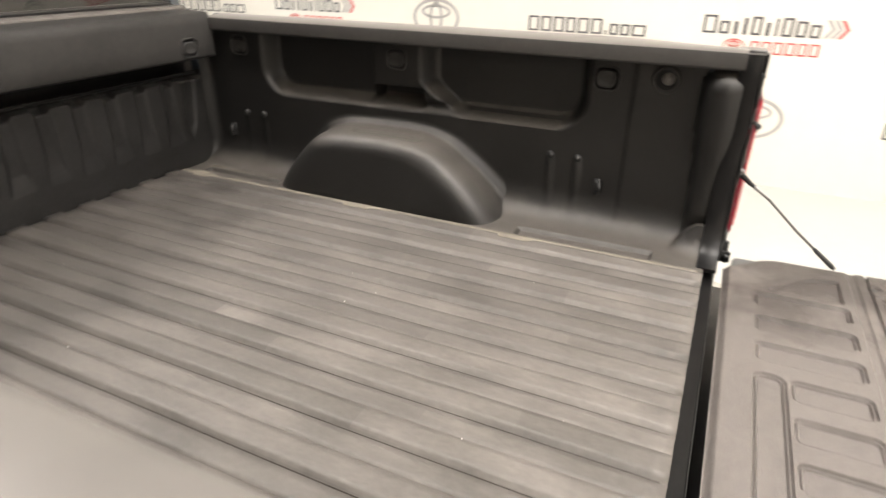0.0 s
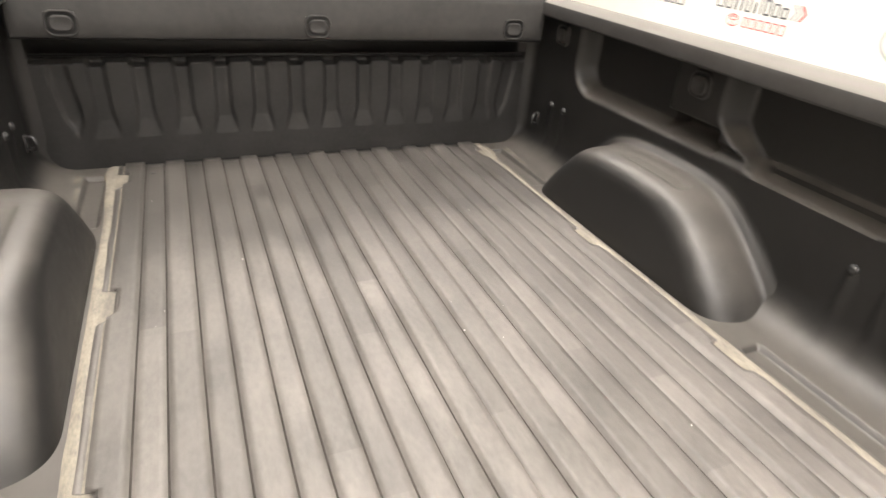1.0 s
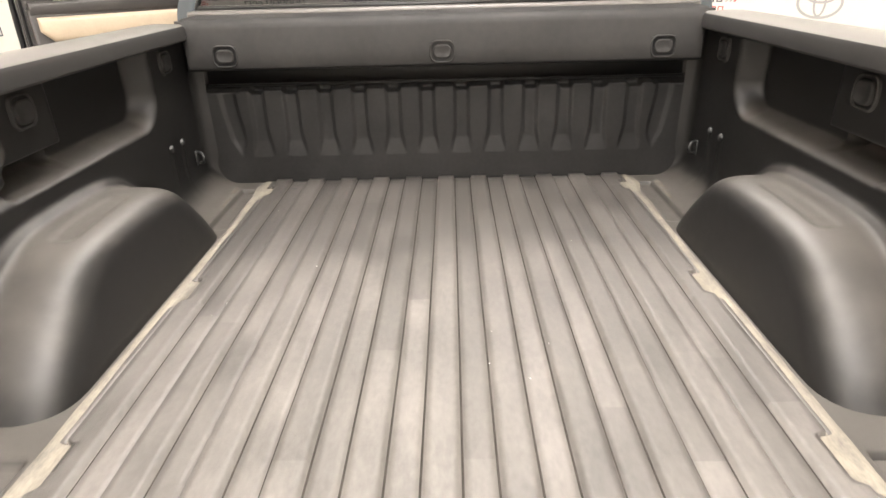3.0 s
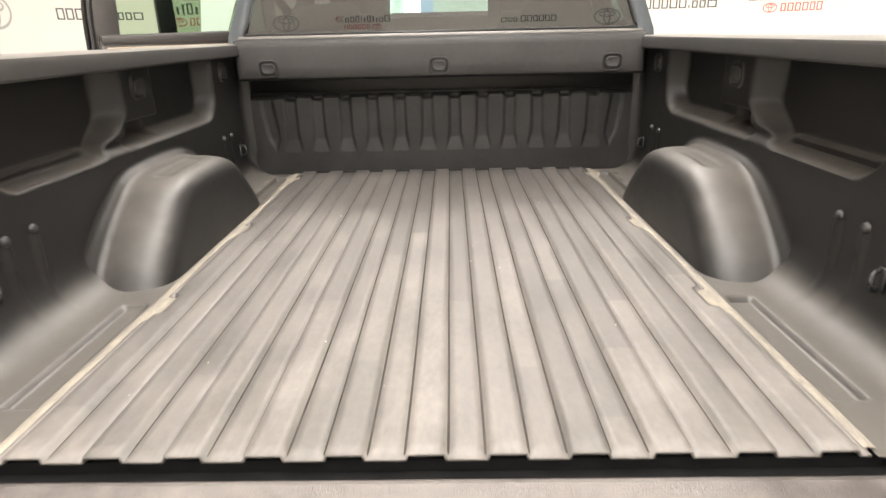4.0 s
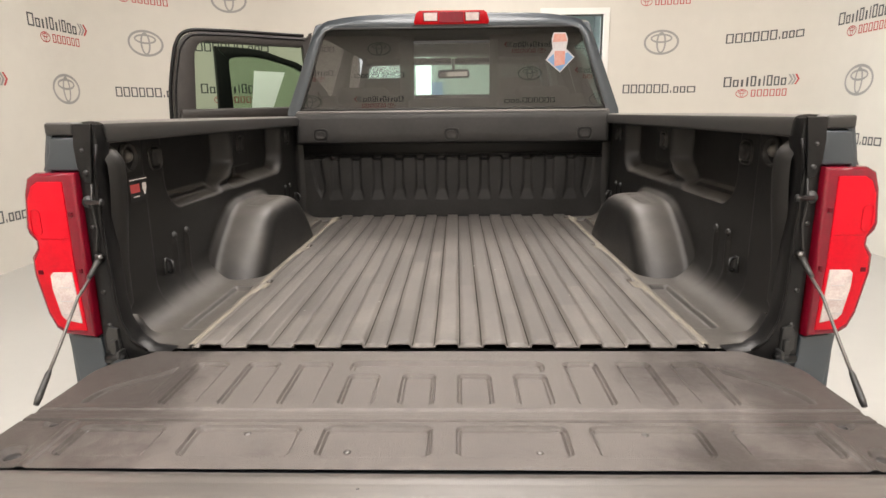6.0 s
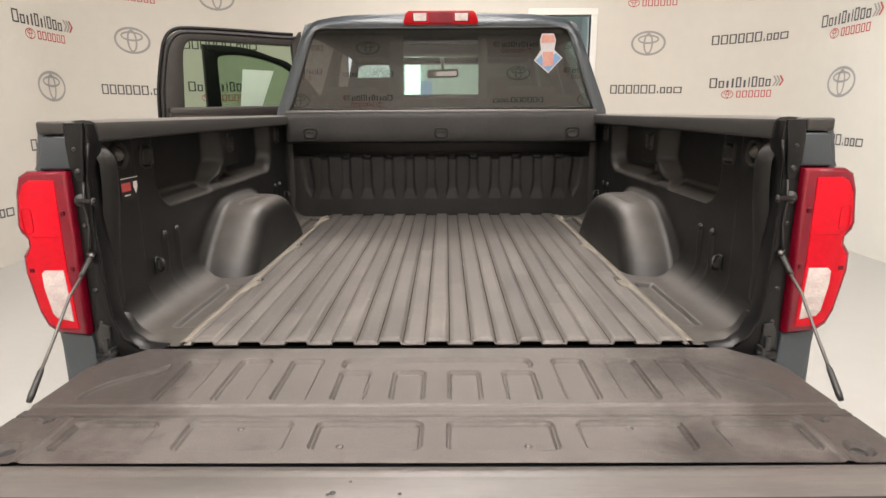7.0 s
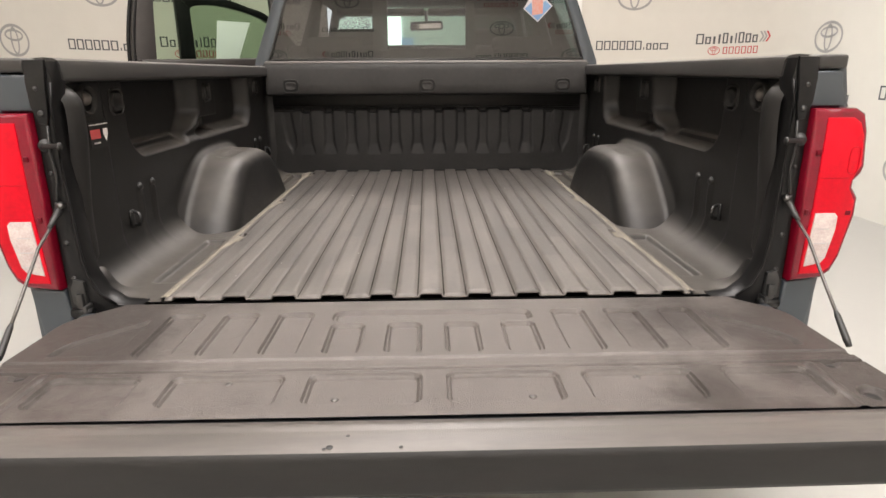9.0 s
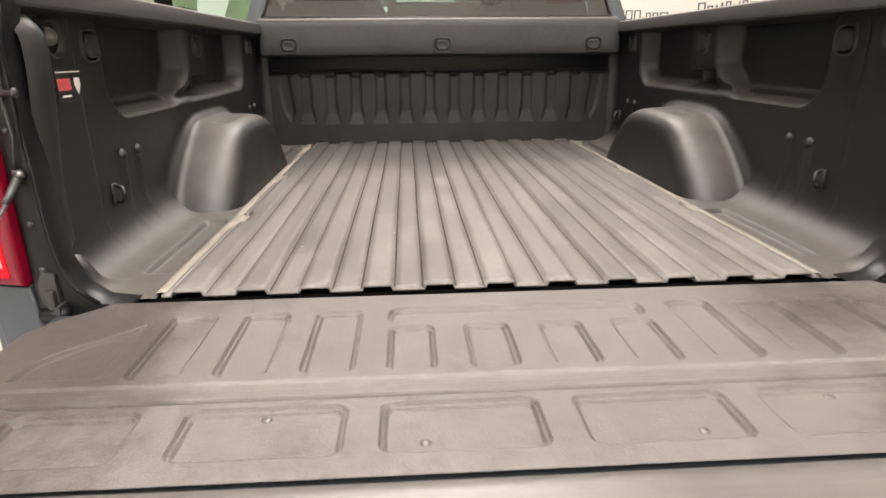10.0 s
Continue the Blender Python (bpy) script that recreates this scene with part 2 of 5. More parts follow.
M_REDDARK = material("dark_red_lens", (0.17, 0.003, 0.014), 0.15, colour2=(0.12, 0.002, 0.010), scale=20, coat=0.25, spec=0.3)
M_WHITE = material("clear_lens", (0.52, 0.46, 0.44), 0.1, colour2=(0.36, 0.29, 0.28), scale=35, coat=1.0)
M_TINT = glass("privacy_glass", (0.10, 0.10, 0.099), 0.058)
M_CLEAR = glass("slider_glass", (0.34, 0.346, 0.338), 0.058)
M_PLAIN = glass("clear_back", (1.0, 1.0, 1.0), 0.0)
M_GREEN = glass("green_glass", (0.70, 0.775, 0.70), 0.0)
M_TAN = material("tan_vinyl", (0.28, 0.22, 0.155), 0.5, colour2=(0.32, 0.255, 0.18), scale=12, bump=0.2)
M_BROWN = material("brown_trim", (0.020, 0.0172, 0.0155), 0.5, colour2=(0.027, 0.0232, 0.021), scale=12, bump=0.2)
M_CLOTH = material("dark_seat", (0.030, 0.029, 0.028), 0.8, colour2=(0.042, 0.04, 0.038), scale=40, bump=0.3)
M_TYRE = material("tyre_rubber", (0.02, 0.02, 0.02), 0.8, colour2=(0.03, 0.03, 0.03), scale=30, bump=0.3)
M_PAPER = material("paper", (0.80, 0.79, 0.80), 0.7, colour2=(0.76, 0.75, 0.76), scale=9)
M_INK = material("dark_print", (0.085, 0.085, 0.09), 0.6, colour2=(0.06, 0.06, 0.064), scale=9)
M_GREY = material("grey_print", (0.30, 0.29, 0.28), 0.6, colour2=(0.34, 0.33, 0.32), scale=9)
M_REDINK = material("red_print", (0.46, 0.06, 0.06), 0.6, colour2=(0.5, 0.08, 0.08), scale=9)
M_BLUE = material("blue_print", (0.085, 0.17, 0.29), 0.5, colour2=(0.10, 0.19, 0.32), scale=30)
M_ORANGE = material("orange_print", (0.36, 0.12, 0.085), 0.5, colour2=(0.34, 0.20, 0.16), scale=60)
M_FADED = material("faded_white_print", (0.36, 0.35, 0.35), 0.5, colour2=(0.30, 0.28, 0.28), scale=60)
M_STICKW = material("white_print", (0.75, 0.74, 0.72), 0.5, colour2=(0.65, 0.6, 0.58), scale=60)
M_TEAL = material("teal_partition", (0.42, 0.49, 0.49), 0.6, colour2=(0.37, 0.43, 0.43), scale=1)
M_TRIM = material("white_trim", (0.78, 0.77, 0.74), 0.5, colour2=(0.8, 0.79, 0.76), scale=3)
M_PATCH = material("settled_dust", (0.135, 0.120, 0.094), 0.9, colour2=(0.075, 0.068, 0.058), scale=30, bump=0.2, bump_scale=500)
M_DAY = glow("daylight_beyond", (0.90, 0.98, 1.0), 8.0)
M_SIGN = glow("blue_beyond", (0.34, 0.50, 0.80), 1.6)
M_DIM = glow("shaded_yard_beyond", (0.60, 0.68, 0.66), 1.6)


# ---- helpers for meshes ----
def part(name, bm, mat, parent=None, label="", smooth=0.0):
    me = bpy.data.meshes.new(name)
    if smooth:
        for f in bm.faces:
            f.smooth = True
        for e in bm.edges:
            if len(e.link_faces) == 2 and e.calc_face_angle(0.0) > smooth:
                e.smooth = False
    bm.to_mesh(me)
    bm.free()
    me.materials.append(mat)
    ob = new(name, me)
    if parent:
        ob.parent = parent
    if label:
        ob["label"] = label
    return ob


def smoothstep(a, b, v):
    t = min(1.0, max(0.0, (v - a) / (b - a)))
    return t * t * (3 - 2 * t)


def rbox(y, z, y0, y1, z0, z1, r):
    """Signed distance to a rounded rectangle, negative inside."""
    cy, cz, hy, hz = (y0 + y1) / 2, (z0 + z1) / 2, (y1 - y0) / 2 - r, (z1 - z0) / 2 - r
    dy, dz = abs(y - cy) - hy, abs(z - cz) - hz
    return math.hypot(max(dy, 0), max(dz, 0)) + min(max(dy, dz), 0) - r


def sheet(fn, nu, nv, bm=None):
    """A grid surface; fn(u, v) with u and v from 0 to 1."""
    bm = bm or bmesh.new()
    rows = [[bm.verts.new(fn(i / nu, j / nv)) for j in range(nv + 1)] for i in range(nu + 1)]
    for i in range(nu):
        for j in range(nv):
            bm.faces.new((rows[i][j], rows[i + 1][j], rows[i + 1][j + 1], rows[i][j + 1]))
    return bm


def box(x0, x1, y0, y1, z0, z1, bevel=0.0, seg=2, bm=None):
    bm = bm or bmesh.new()
    got = bmesh.ops.create_cube(bm, size=1.0, matrix=Matrix.LocRotScale(((x0 + x1) / 2, (y0 + y1) / 2, (z0 + z1) / 2), None, (abs(x1 - x0), abs(y1 - y0), abs(z1 - z0))))
    if bevel:
        edges = {e for v in got["verts"] for e in v.link_edges}
        bmesh.ops.bevel(bm, geom=list(edges), offset=bevel, segments=seg, affect="EDGES", profile=0.5)
    return bm


def prism(points, way, bevel=0.0, seg=2, bm=None):
    """A closed outline of 3D points, pushed along way."""
    bm = bm or bmesh.new()
    a = [bm.verts.new(p) for p in points]
    b = [bm.verts.new(Vector(p) + Vector(way)) for p in points]
    n = len(a)
    faces = [bm.faces.new(a), bm.faces.new(b[::-1])]
    for i in range(n):
        faces.append(bm.faces.new((a[i], b[i], b[(i + 1) % n], a[(i + 1) % n])))
    bmesh.ops.recalc_face_normals(bm, faces=faces)
    if bevel:
        edges = {e for f in faces[:2] for e in f.edges}
        bmesh.ops.bevel(bm, geom=list(edges), offset=bevel, segments=seg, affect="EDGES", profile=0.5)
    return bm


def rod(points, radius, sides=10, bm=None):
    """A round rod through points."""
    bm = bm or bmesh.new()
    pts = [Vector(p) for p in points]
    radii = radius if isinstance(radius, (list, tuple)) else [radius] * len(pts)
    rings = []
    for i, p in enumerate(pts):
        d = (pts[min(i + 1, len(pts) - 1)] - pts[max(i - 1, 0)]).normalized()
        q = d.to_track_quat("Z", "Y")
        rings.append([bm.verts.new(p + q @ Vector((radii[i] * math.cos(a), radii[i] * math.sin(a), 0))) for a in [2 * math.pi * k / sides for k in range(sides)]])
    for a, b in zip(rings, rings[1:]):
        for k in range(sides):
            bm.faces.new((a[k], a[(k + 1) % sides], b[(k + 1) % sides], b[k]))
    bm.faces.new(rings[0][::-1])
    bm.faces.new(rings[-1])
    return bm


def frame_ring(place, ax, ay, n, w, h, r, band, rise, seg=6, bm=None):
    """A raised rounded rectangular ring on a surface: ax, ay lie in it, n points out of it."""
    bm = bm or bmesh.new()
    place, ax, ay, n = Vector(place), Vector(ax), Vector(ay), Vector(n)

    def outline(w, h, r, up):
        out = []
        for cx, cy, a0 in ((1, 1, 0), (-1, 1, 90), (-1, -1, 180), (1, -1, 270)):
            for k in range(seg + 1):
                a = radians(a0 + 90 * k / seg)
                out.append(bm.verts.new(place + ax * (cx * (w / 2 - r) + r * math.cos(a)) + ay * (cy * (h / 2 - r) + r * math.sin(a)) + n * up))
        return out

    loops = [outline(w, h, r, -0.002), outline(w - band * 0.5, h - band * 0.5, max(r - band * 0.25, 0.002), rise),
             outline(w - band * 1.3, h - band * 1.3, max(r - band * 0.65, 0.002), rise), outline(w - band * 2, h - band * 2, max(r - band, 0.0015), -0.004)]
    for a, b in zip(loops, loops[1:]):
        k = len(a)
        for i in range(k):
            bm.faces.new((a[i], a[(i + 1) % k], b[(i + 1) % k], b[i]))
    return bm


def button(place, ax, ay, n, w, h, r, rise, seg=6):
    """A flat rounded button with a soft edge on a surface."""
    bm = bmesh.new()
    place, ax, ay, n = Vector(place), Vector(ax), Vector(ay), Vector(n)
    loops = []
    for inset, up in ((0.0, -0.002), (0.0006, rise * 0.6), (0.003, rise), (0.006, rise), (0.0085, rise * 0.8)):
        ring = []
        for cx, cy, a0 in ((1, 1, 0), (-1, 1, 90), (-1, -1, 180), (1, -1, 270)):
            for k in range(seg + 1):
                a = radians(a0 + 90 * k / seg)
                rr = max(r - inset, 0.001)
                ring.append(bm.verts.new(place + ax * (cx * (w / 2 - r) + rr * math.cos(a)) + ay * (cy * (h / 2 - r) + rr * math.sin(a)) + n * up))
        loops.append(ring)
    for a, b in zip(loops, loops[1:]):
        for i in range(len(a)):
            bm.faces.new((a[i], a[(i + 1) % len(a)], b[(i + 1) % len(a)], b[i]))
    bm.faces.new(loops[-1])
    return bm


def dome(place, n, radius, height, bm=None, rings=4, sides=14):
    """A low round button on a surface with its normal n."""
    bm = bm or bmesh.new()
    q = Vector(n).to_track_quat("Z", "Y")
    place = Vector(place)
    last = None
    for i in range(rings + 1):
        a = math.pi / 2 * i / rings
        r, up = radius * math.cos(a), height * math.sin(a)
        if i == rings:
            top = bm.verts.new(place + q @ Vector((0, 0, height)))
            for k in range(sides):
                bm.faces.new((last[k], last[(k + 1) % sides], top))
            break
        ring = [bm.verts.new(place + q @ Vector((r * math.cos(b), r * math.sin(b), up))) for b in [2 * math.pi * k / sides for k in range(sides)]]
        if last:
            for k in range(sides):
                bm.faces.new((last[k], last[(k + 1) % sides], ring[(k + 1) % sides], ring[k]))
        last = ring
    return bm


# ---- the booth ----
HALF, NORTH, SOUTH, RC = 4.15, 7.0, -6.0, 1.6
DOOR_L, DOOR_S, DOOR_W, DOOR_H = -1.30, 1.20, 1.95, 2.64
STRAIGHT = HALF - RC
ARC = math.pi / 2 * RC
SIDE = NORTH - SOUTH - 2 * RC


def wall_at(s, off=0.0):
    """A place on the booth's inner wall, s metres along it from the middle of the north side (right is plus), off metres inward."""
    sign, s = (1, s) if s >= 0 else (-1, -s)
    if s <= STRAIGHT:
        x, y, nx, ny = s, NORTH, 0, -1
    elif s <= STRAIGHT + ARC:
        a = (s - STRAIGHT) / RC
        x, y, nx, ny = STRAIGHT + RC * math.sin(a), NORTH - RC + RC * math.cos(a), -math.sin(a), -math.cos(a)
    elif s <= STRAIGHT + ARC + SIDE:
        x, y, nx, ny = HALF, NORTH - RC - (s - STRAIGHT - ARC), -1, 0
    elif s <= STRAIGHT + 2 * ARC + SIDE:
        a = (s - STRAIGHT - ARC - SIDE) / RC
        x, y, nx, ny = STRAIGHT + RC * math.cos(a), SOUTH + RC - RC * math.sin(a), -math.cos(a), math.sin(a)
    else:
        x, y, nx, ny = STRAIGHT - (s - STRAIGHT - 2 * ARC - SIDE), SOUTH, 0, 1
    return sign * (x + nx * off), y + ny * off


HALF_ROUND = STRAIGHT * 2 + 2 * ARC + SIDE


def booth_wall(name, s0, s1, z0, z1, label):
    bm = bmesh.new()
    n = max(2, int(abs(s1 - s0) / 0.13))
    last = None
    for i in range(n + 1):
        s = s0 + (s1 - s0) * i / n
        ring = []
        for off, z in ((0, z0), (0, z1), (-0.12, z1), (-0.12, z0)):
            x, y = wall_at(s, off)
            ring.append(bm.verts.new((x, y, z)))
        if last:
            for k in range(4):
                bm.faces.new((last[k], last[(k + 1) % 4], ring[(k + 1) % 4], ring[k]))
        else:
            bm.faces.new(ring)
        last = ring
    bm.faces.new(last[::-1])
    bmesh.ops.recalc_face_normals(bm, faces=bm.faces)
    return tagged(part(name, bm, M_WALL, smooth=0.5), label, "wall", kind="structure")


wall_east = booth_wall("wall_east", DOOR_W, HALF_ROUND, 0, CEIL, "cream curved booth wall printed with a repeating pattern")
wall_west = booth_wall("wall_west", -HALF_ROUND, DOOR_L, 0, CEIL, "cream curved booth wall printed with a repeating pattern")
wall_north = booth_wall("wall_north_low", DOOR_L, DOOR_S, 2.30, CEIL, "cream booth wall above the low part of the opening")
booth_wall("wall_north", DOOR_S, DOOR_W, DOOR_H, CEIL, "cream booth wall above the tall part of the opening")

ground = tagged(part("ground", box(-30, 30, -30, 30, -0.2, 0), M_GROUND), "pale grey polished booth floor", "floor", kind="structure")
ceiling = tagged(part("ceiling", box(-4.4, 4.4, -6.3, 7.3, CEIL, CEIL + 0.15), M_CEIL), "pale painted booth ceiling", "ceiling", kind="structure")

bm = box(DOOR_S - 0.08, DOOR_S, NORTH - 0.03, NORTH + 0.15, 2.30, DOOR_H, 0.004)
box(DOOR_W, DOOR_W + 0.08, NORTH - 0.03, NORTH + 0.15, 0, DOOR_H, 0.004, bm=bm)
box(DOOR_S - 0.08, DOOR_W + 0.08, NORTH - 0.03, NORTH + 0.15, DOOR_H, DOOR_H + 0.08, 0.004, bm=bm)
tagged(part("trim", bm, M_TRIM), "white trim round the drive-in opening", "trim", kind="structure")
tagged(part("partition_wall", box(2.6, 2.7, 7.13, 10.55, 0, 3.4), M_TEAL), "grey-green partition beyond the drive-in opening", "wall", kind="structure")
# the far west stretch of this glow is unseen, added to light the partition
bm = box(-6, -1.0, 10.5, 10.55, 0, 3.4)
box(-0.76, -0.47, 10.5, 10.55, 0, 3.4, bm=bm)
tagged(part("backdrop", bm, M_DAY), "bright daylight beyond the opening, its unseen west part added as light", "backdrop", kind="structure")
tagged(part("backdrop_sign", box(-0.46, -0.25, 10.5, 10.55, 1.2, 1.98), M_SIGN), "blue patch in the bright yard beyond the opening", "backdrop", kind="structure")
tagged(part("backdrop_shade", box(-6, 0.75, 10.56, 10.6, 0, 3.4), M_DIM), "pale green yard in shade beyond the opening", "backdrop", kind="structure")
tagged(part("end_wall_beyond", box(0.75, 2.6, 10.56, 10.66, 0, 3.4), M_TEAL), "grey-green end wall beyond the opening", "wall", kind="structure")
tagged(part("ceiling_beyond", box(-6, 6, 7.3, 10.5, 3.4, 3.5), M_CEIL), "plain ceiling beyond the opening", "ceiling", kind="structure")
tagged(part("wall_beyond", box(-6.1, -6, 7.13, 10.5, 0, 3.4), M_TEAL), "plain side wall beyond the opening", "wall", kind="structure")

# panels are unseen, their layout assumed; side pairs added to brighten the pockets
for px, py, half in ((0.0, -4.2, 0.95), (0.0, -1.4, 1.12), (0.0, 1.4, 0.78), (0.35, 4.2, 1.0), (-2.7, -4.2, 0.75), (2.7, -4.2, 0.75), (-2.7, -1.4, 0.5), (2.7, -1.4, 0.5)):
    lamp = tagged(new("ceiling_light"), "large square glowing panel under the booth ceiling", "ceiling light", "ceiling lights")
    lamp.location = (px, py, CEIL)
    bm = box(-half - 0.05, half + 0.05, -half - 0.05, half + 0.05, -0.09, -0.002, 0.01)
    part("housing", bm, M_TRIM, lamp)
    part("diffuser", box(-half, half, -half, half, -0.1, -0.091), M_PANEL, lamp, "glowing white diffuser")
for py in (-2.8, 0.0, 2.8):
    tagged(part("ceiling_beam", box(-4.14, 4.14, py - 0.07, py + 0.07, CEIL - 0.32, CEIL - 0.14, 0.01), M_BEAM), "dark painted beam under the booth ceiling", "beam", "ceiling beams", "structure")

# ---- the printed pattern on the walls: bars and rings ----
WORDS = {
    "site": [(0.100, 1.0), (0.095, 1.0), (0.095, 1.0), (0.085, 1.0), (0.100, 1.0), (0.095, 1.0), (0.028, 0.28), (0.072, 0.72), (0.076, 0.72), (0.115, 0.72)],
    "dealer": [(0.095, 1.0), (0.070, 0.70), (0.045, 0.70), (0.042, 0.9), (0.068, 1.0), (0.045, 0.70), (0.028, 0.95), (0.070, 1.0), (0.070, 0.85), (0.068, 0.70)],
    "maker": [(0.060, 1.0), (0.068, 1.0), (0.064, 1.0), (0.068, 1.0), (0.060, 1.0), (0.066, 1.0)],
}


def wall_quad(bm, s0, s1, z0, z1, lean=0.0):
    n = 2
    for i in range(n):
        a, b = s0 + (s1 - s0) * i / n, s0 + (s1 - s0) * (i + 1) / n
        vs = []
        for s, z in ((a, z0), (b, z0), (b + lean, z1), (a + lean, z1)):
            x, y = wall_at(s, 0.003)
            vs.append(bm.verts.new((x, y, z)))
        bm.faces.new(vs)


def word(kind, s, z, height, mat, parent, scale=1.0):
    """A row of plain hollow blocks; the narrow ones are solid bars."""
    bm = bmesh.new()
    gap = 0.018 * scale
    total = sum(w for w, _ in WORDS[kind]) * scale * 0.90 + gap * (len(WORDS[kind]) - 1)
    at = s - total / 2
    t = height * 0.15
    for w, tall in WORDS[kind]:
        w *= scale * 0.90
        h = height * tall
        z0, z1 = z - height / 2, z - height / 2 + h
        if w < 0.05:
            wall_quad(bm, at + w * 0.2, at + w * 0.8, z0, z1)
        else:
            wall_quad(bm, at, at + t, z0, z1)
            wall_quad(bm, at + w - t, at + w, z0, z1)
            wall_quad(bm, at + t, at + w - t, z0, z0 + t * 0.8)
            wall_quad(bm, at + t, at + w - t, z1 - t * 0.8, z1)
        at += w + gap
    return part("printed_bars", bm, mat, parent)


def ellipse_ring(bm, s, z, a, b, band, n=36):
    loops = []
    for ka, kb in ((a, b), (a - band, b - band)):
        ring = []
        for k in range(n):
            t = 2 * math.pi * k / n
            x, y = wall_at(s + ka * math.cos(t), 0.003)
            ring.append(bm.verts.new((x, y, z + kb * math.sin(t))))
        loops.append(ring)
    for k in range(n):
        bm.faces.new((loops[0][k], loops[0][(k + 1) % n], loops[1][(k + 1) % n], loops[1][k]))


def emblem(s, z, a, mat, parent):
    bm = bmesh.new()
    ellipse_ring(bm, s, z, a, a * 0.70, a * 0.12)
    ellipse_ring(bm, s, z + a * 0.22, a * 0.62, a * 0.26, a * 0.10)
    ellipse_ring(bm, s, z - a * 0.02, a * 0.28, a * 0.60, a * 0.10)
    return part("printed_ring", bm, mat, parent)


def chevrons(s, z, h, parent):
    for k, m in enumerate((M_GREY, M_GREY, M_REDINK)):
        bm = bmesh.new()
        a = s + k * 0.042
        for sg in (-1, 1):
            vs = []
            for ds, dz in ((0, sg * h / 2), (0.026, sg * h / 2), (0.066, 0), (0.04, 0)):
                x, y = wall_at(a + ds, 0.003)
                vs.append(bm.verts.new((x, y, z + dz)))
            bm.faces.new(vs)
        part("printed_chevron", bm, m, parent)


def pattern(s, row, col, parent):
    z = 1.69 + 0.59 * row
    kind = (col - row) % 3
    if kind == 0:
        word("site", s, z, 0.115, M_INK, parent)
    elif kind == 1:
        word("dealer", s - 0.07, z + 0.06, 0.125, M_INK, parent, 1.08)
        chevrons(s + 0.33, z + 0.06, 0.12, parent)
        emblem(s - 0.22, z - 0.085, 0.075, M_REDINK, parent)
        word("maker", s + 0.11, z - 0.085, 0.085, M_REDINK, parent)
    else:
        emblem(s, z, 0.225, M_GREY, parent)


for sign, columns, col0, parent in ((1, (2.72, 3.975, 5.35), 0, wall_east), (-1, (2.97, 4.05, 5.30), 1, wall_west)):
    k, s = 0, columns[0]
    while s < HALF_ROUND - 0.6:
        for row in range(-2, 6):
            pattern(sign * s, row, col0 + sign * k, parent)
        k += 1
        s = columns[k] if k < 3 else s + 1.32

# ---- the pickup truck ----
truck = tagged(new("pickup_truck"), "dark slate pickup truck, tailgate down, two doors open", "pickup truck")
FLOOR = 0.87
BED = 1.80


# the bed's sides
def side_depth(y, z):
    """How far the bed's side wall lies outside its main plane, at a place along and up."""
    inside = -rbox(y, z, 0.375, 1.540, 1.132, 1.75, 0.10)
    d = 0.066 * smoothstep(0.0, 0.042, inside)
    shelf = smoothstep(0.42, 0.47, y) * smoothstep(0.80, 0.74, y) * smoothstep(1.25, 1.20, z)
    d += shelf * (0.046 * smoothstep(0.0, 0.022, inside) + 0.020 * smoothstep(0.034, 0.043, inside) - d)
    foot = 0.918 - 0.085 * smoothstep(1.245, 1.150, z)
    open_rear = smoothstep(0.0, 0.052, foot - y)
    open_front = smoothstep(1.078, 1.096, y)
    under = smoothstep(1.214, 1.200, z) * smoothstep(0.892, 0.908, y)
    d *= max(open_rear, open_front, under, 0.55 * smoothstep(1.19, 1.145, z))
    d += 0.045 * under * smoothstep(1.110, 1.090, y) * smoothstep(1.145, 1.160, z)
    d -= 0.007 * smoothstep(0.268, 0.256, y)
    for bead, height in ((0.391, 0.0085), (0.472, 0.0085), (1.553, 0.0035), (1.630, 0.0035)):
        d -= height * smoothstep(0.017, 0.002, abs(y - bead)) * smoothstep(1.068, 1.035, z) * (0.45 + 0.55 * smoothstep(0.90, 1.02, z))
    roll = smoothstep(1.02, 1.28, z)
    post = math.hypot(y - 0.034, max(0.0, z - 1.292)) / (0.044 + 0.018 * roll)
    d -= (0.052 + 0.020 * roll) * math.sqrt(max(0.0, 1 - post * post)) ** 1.2
    return d


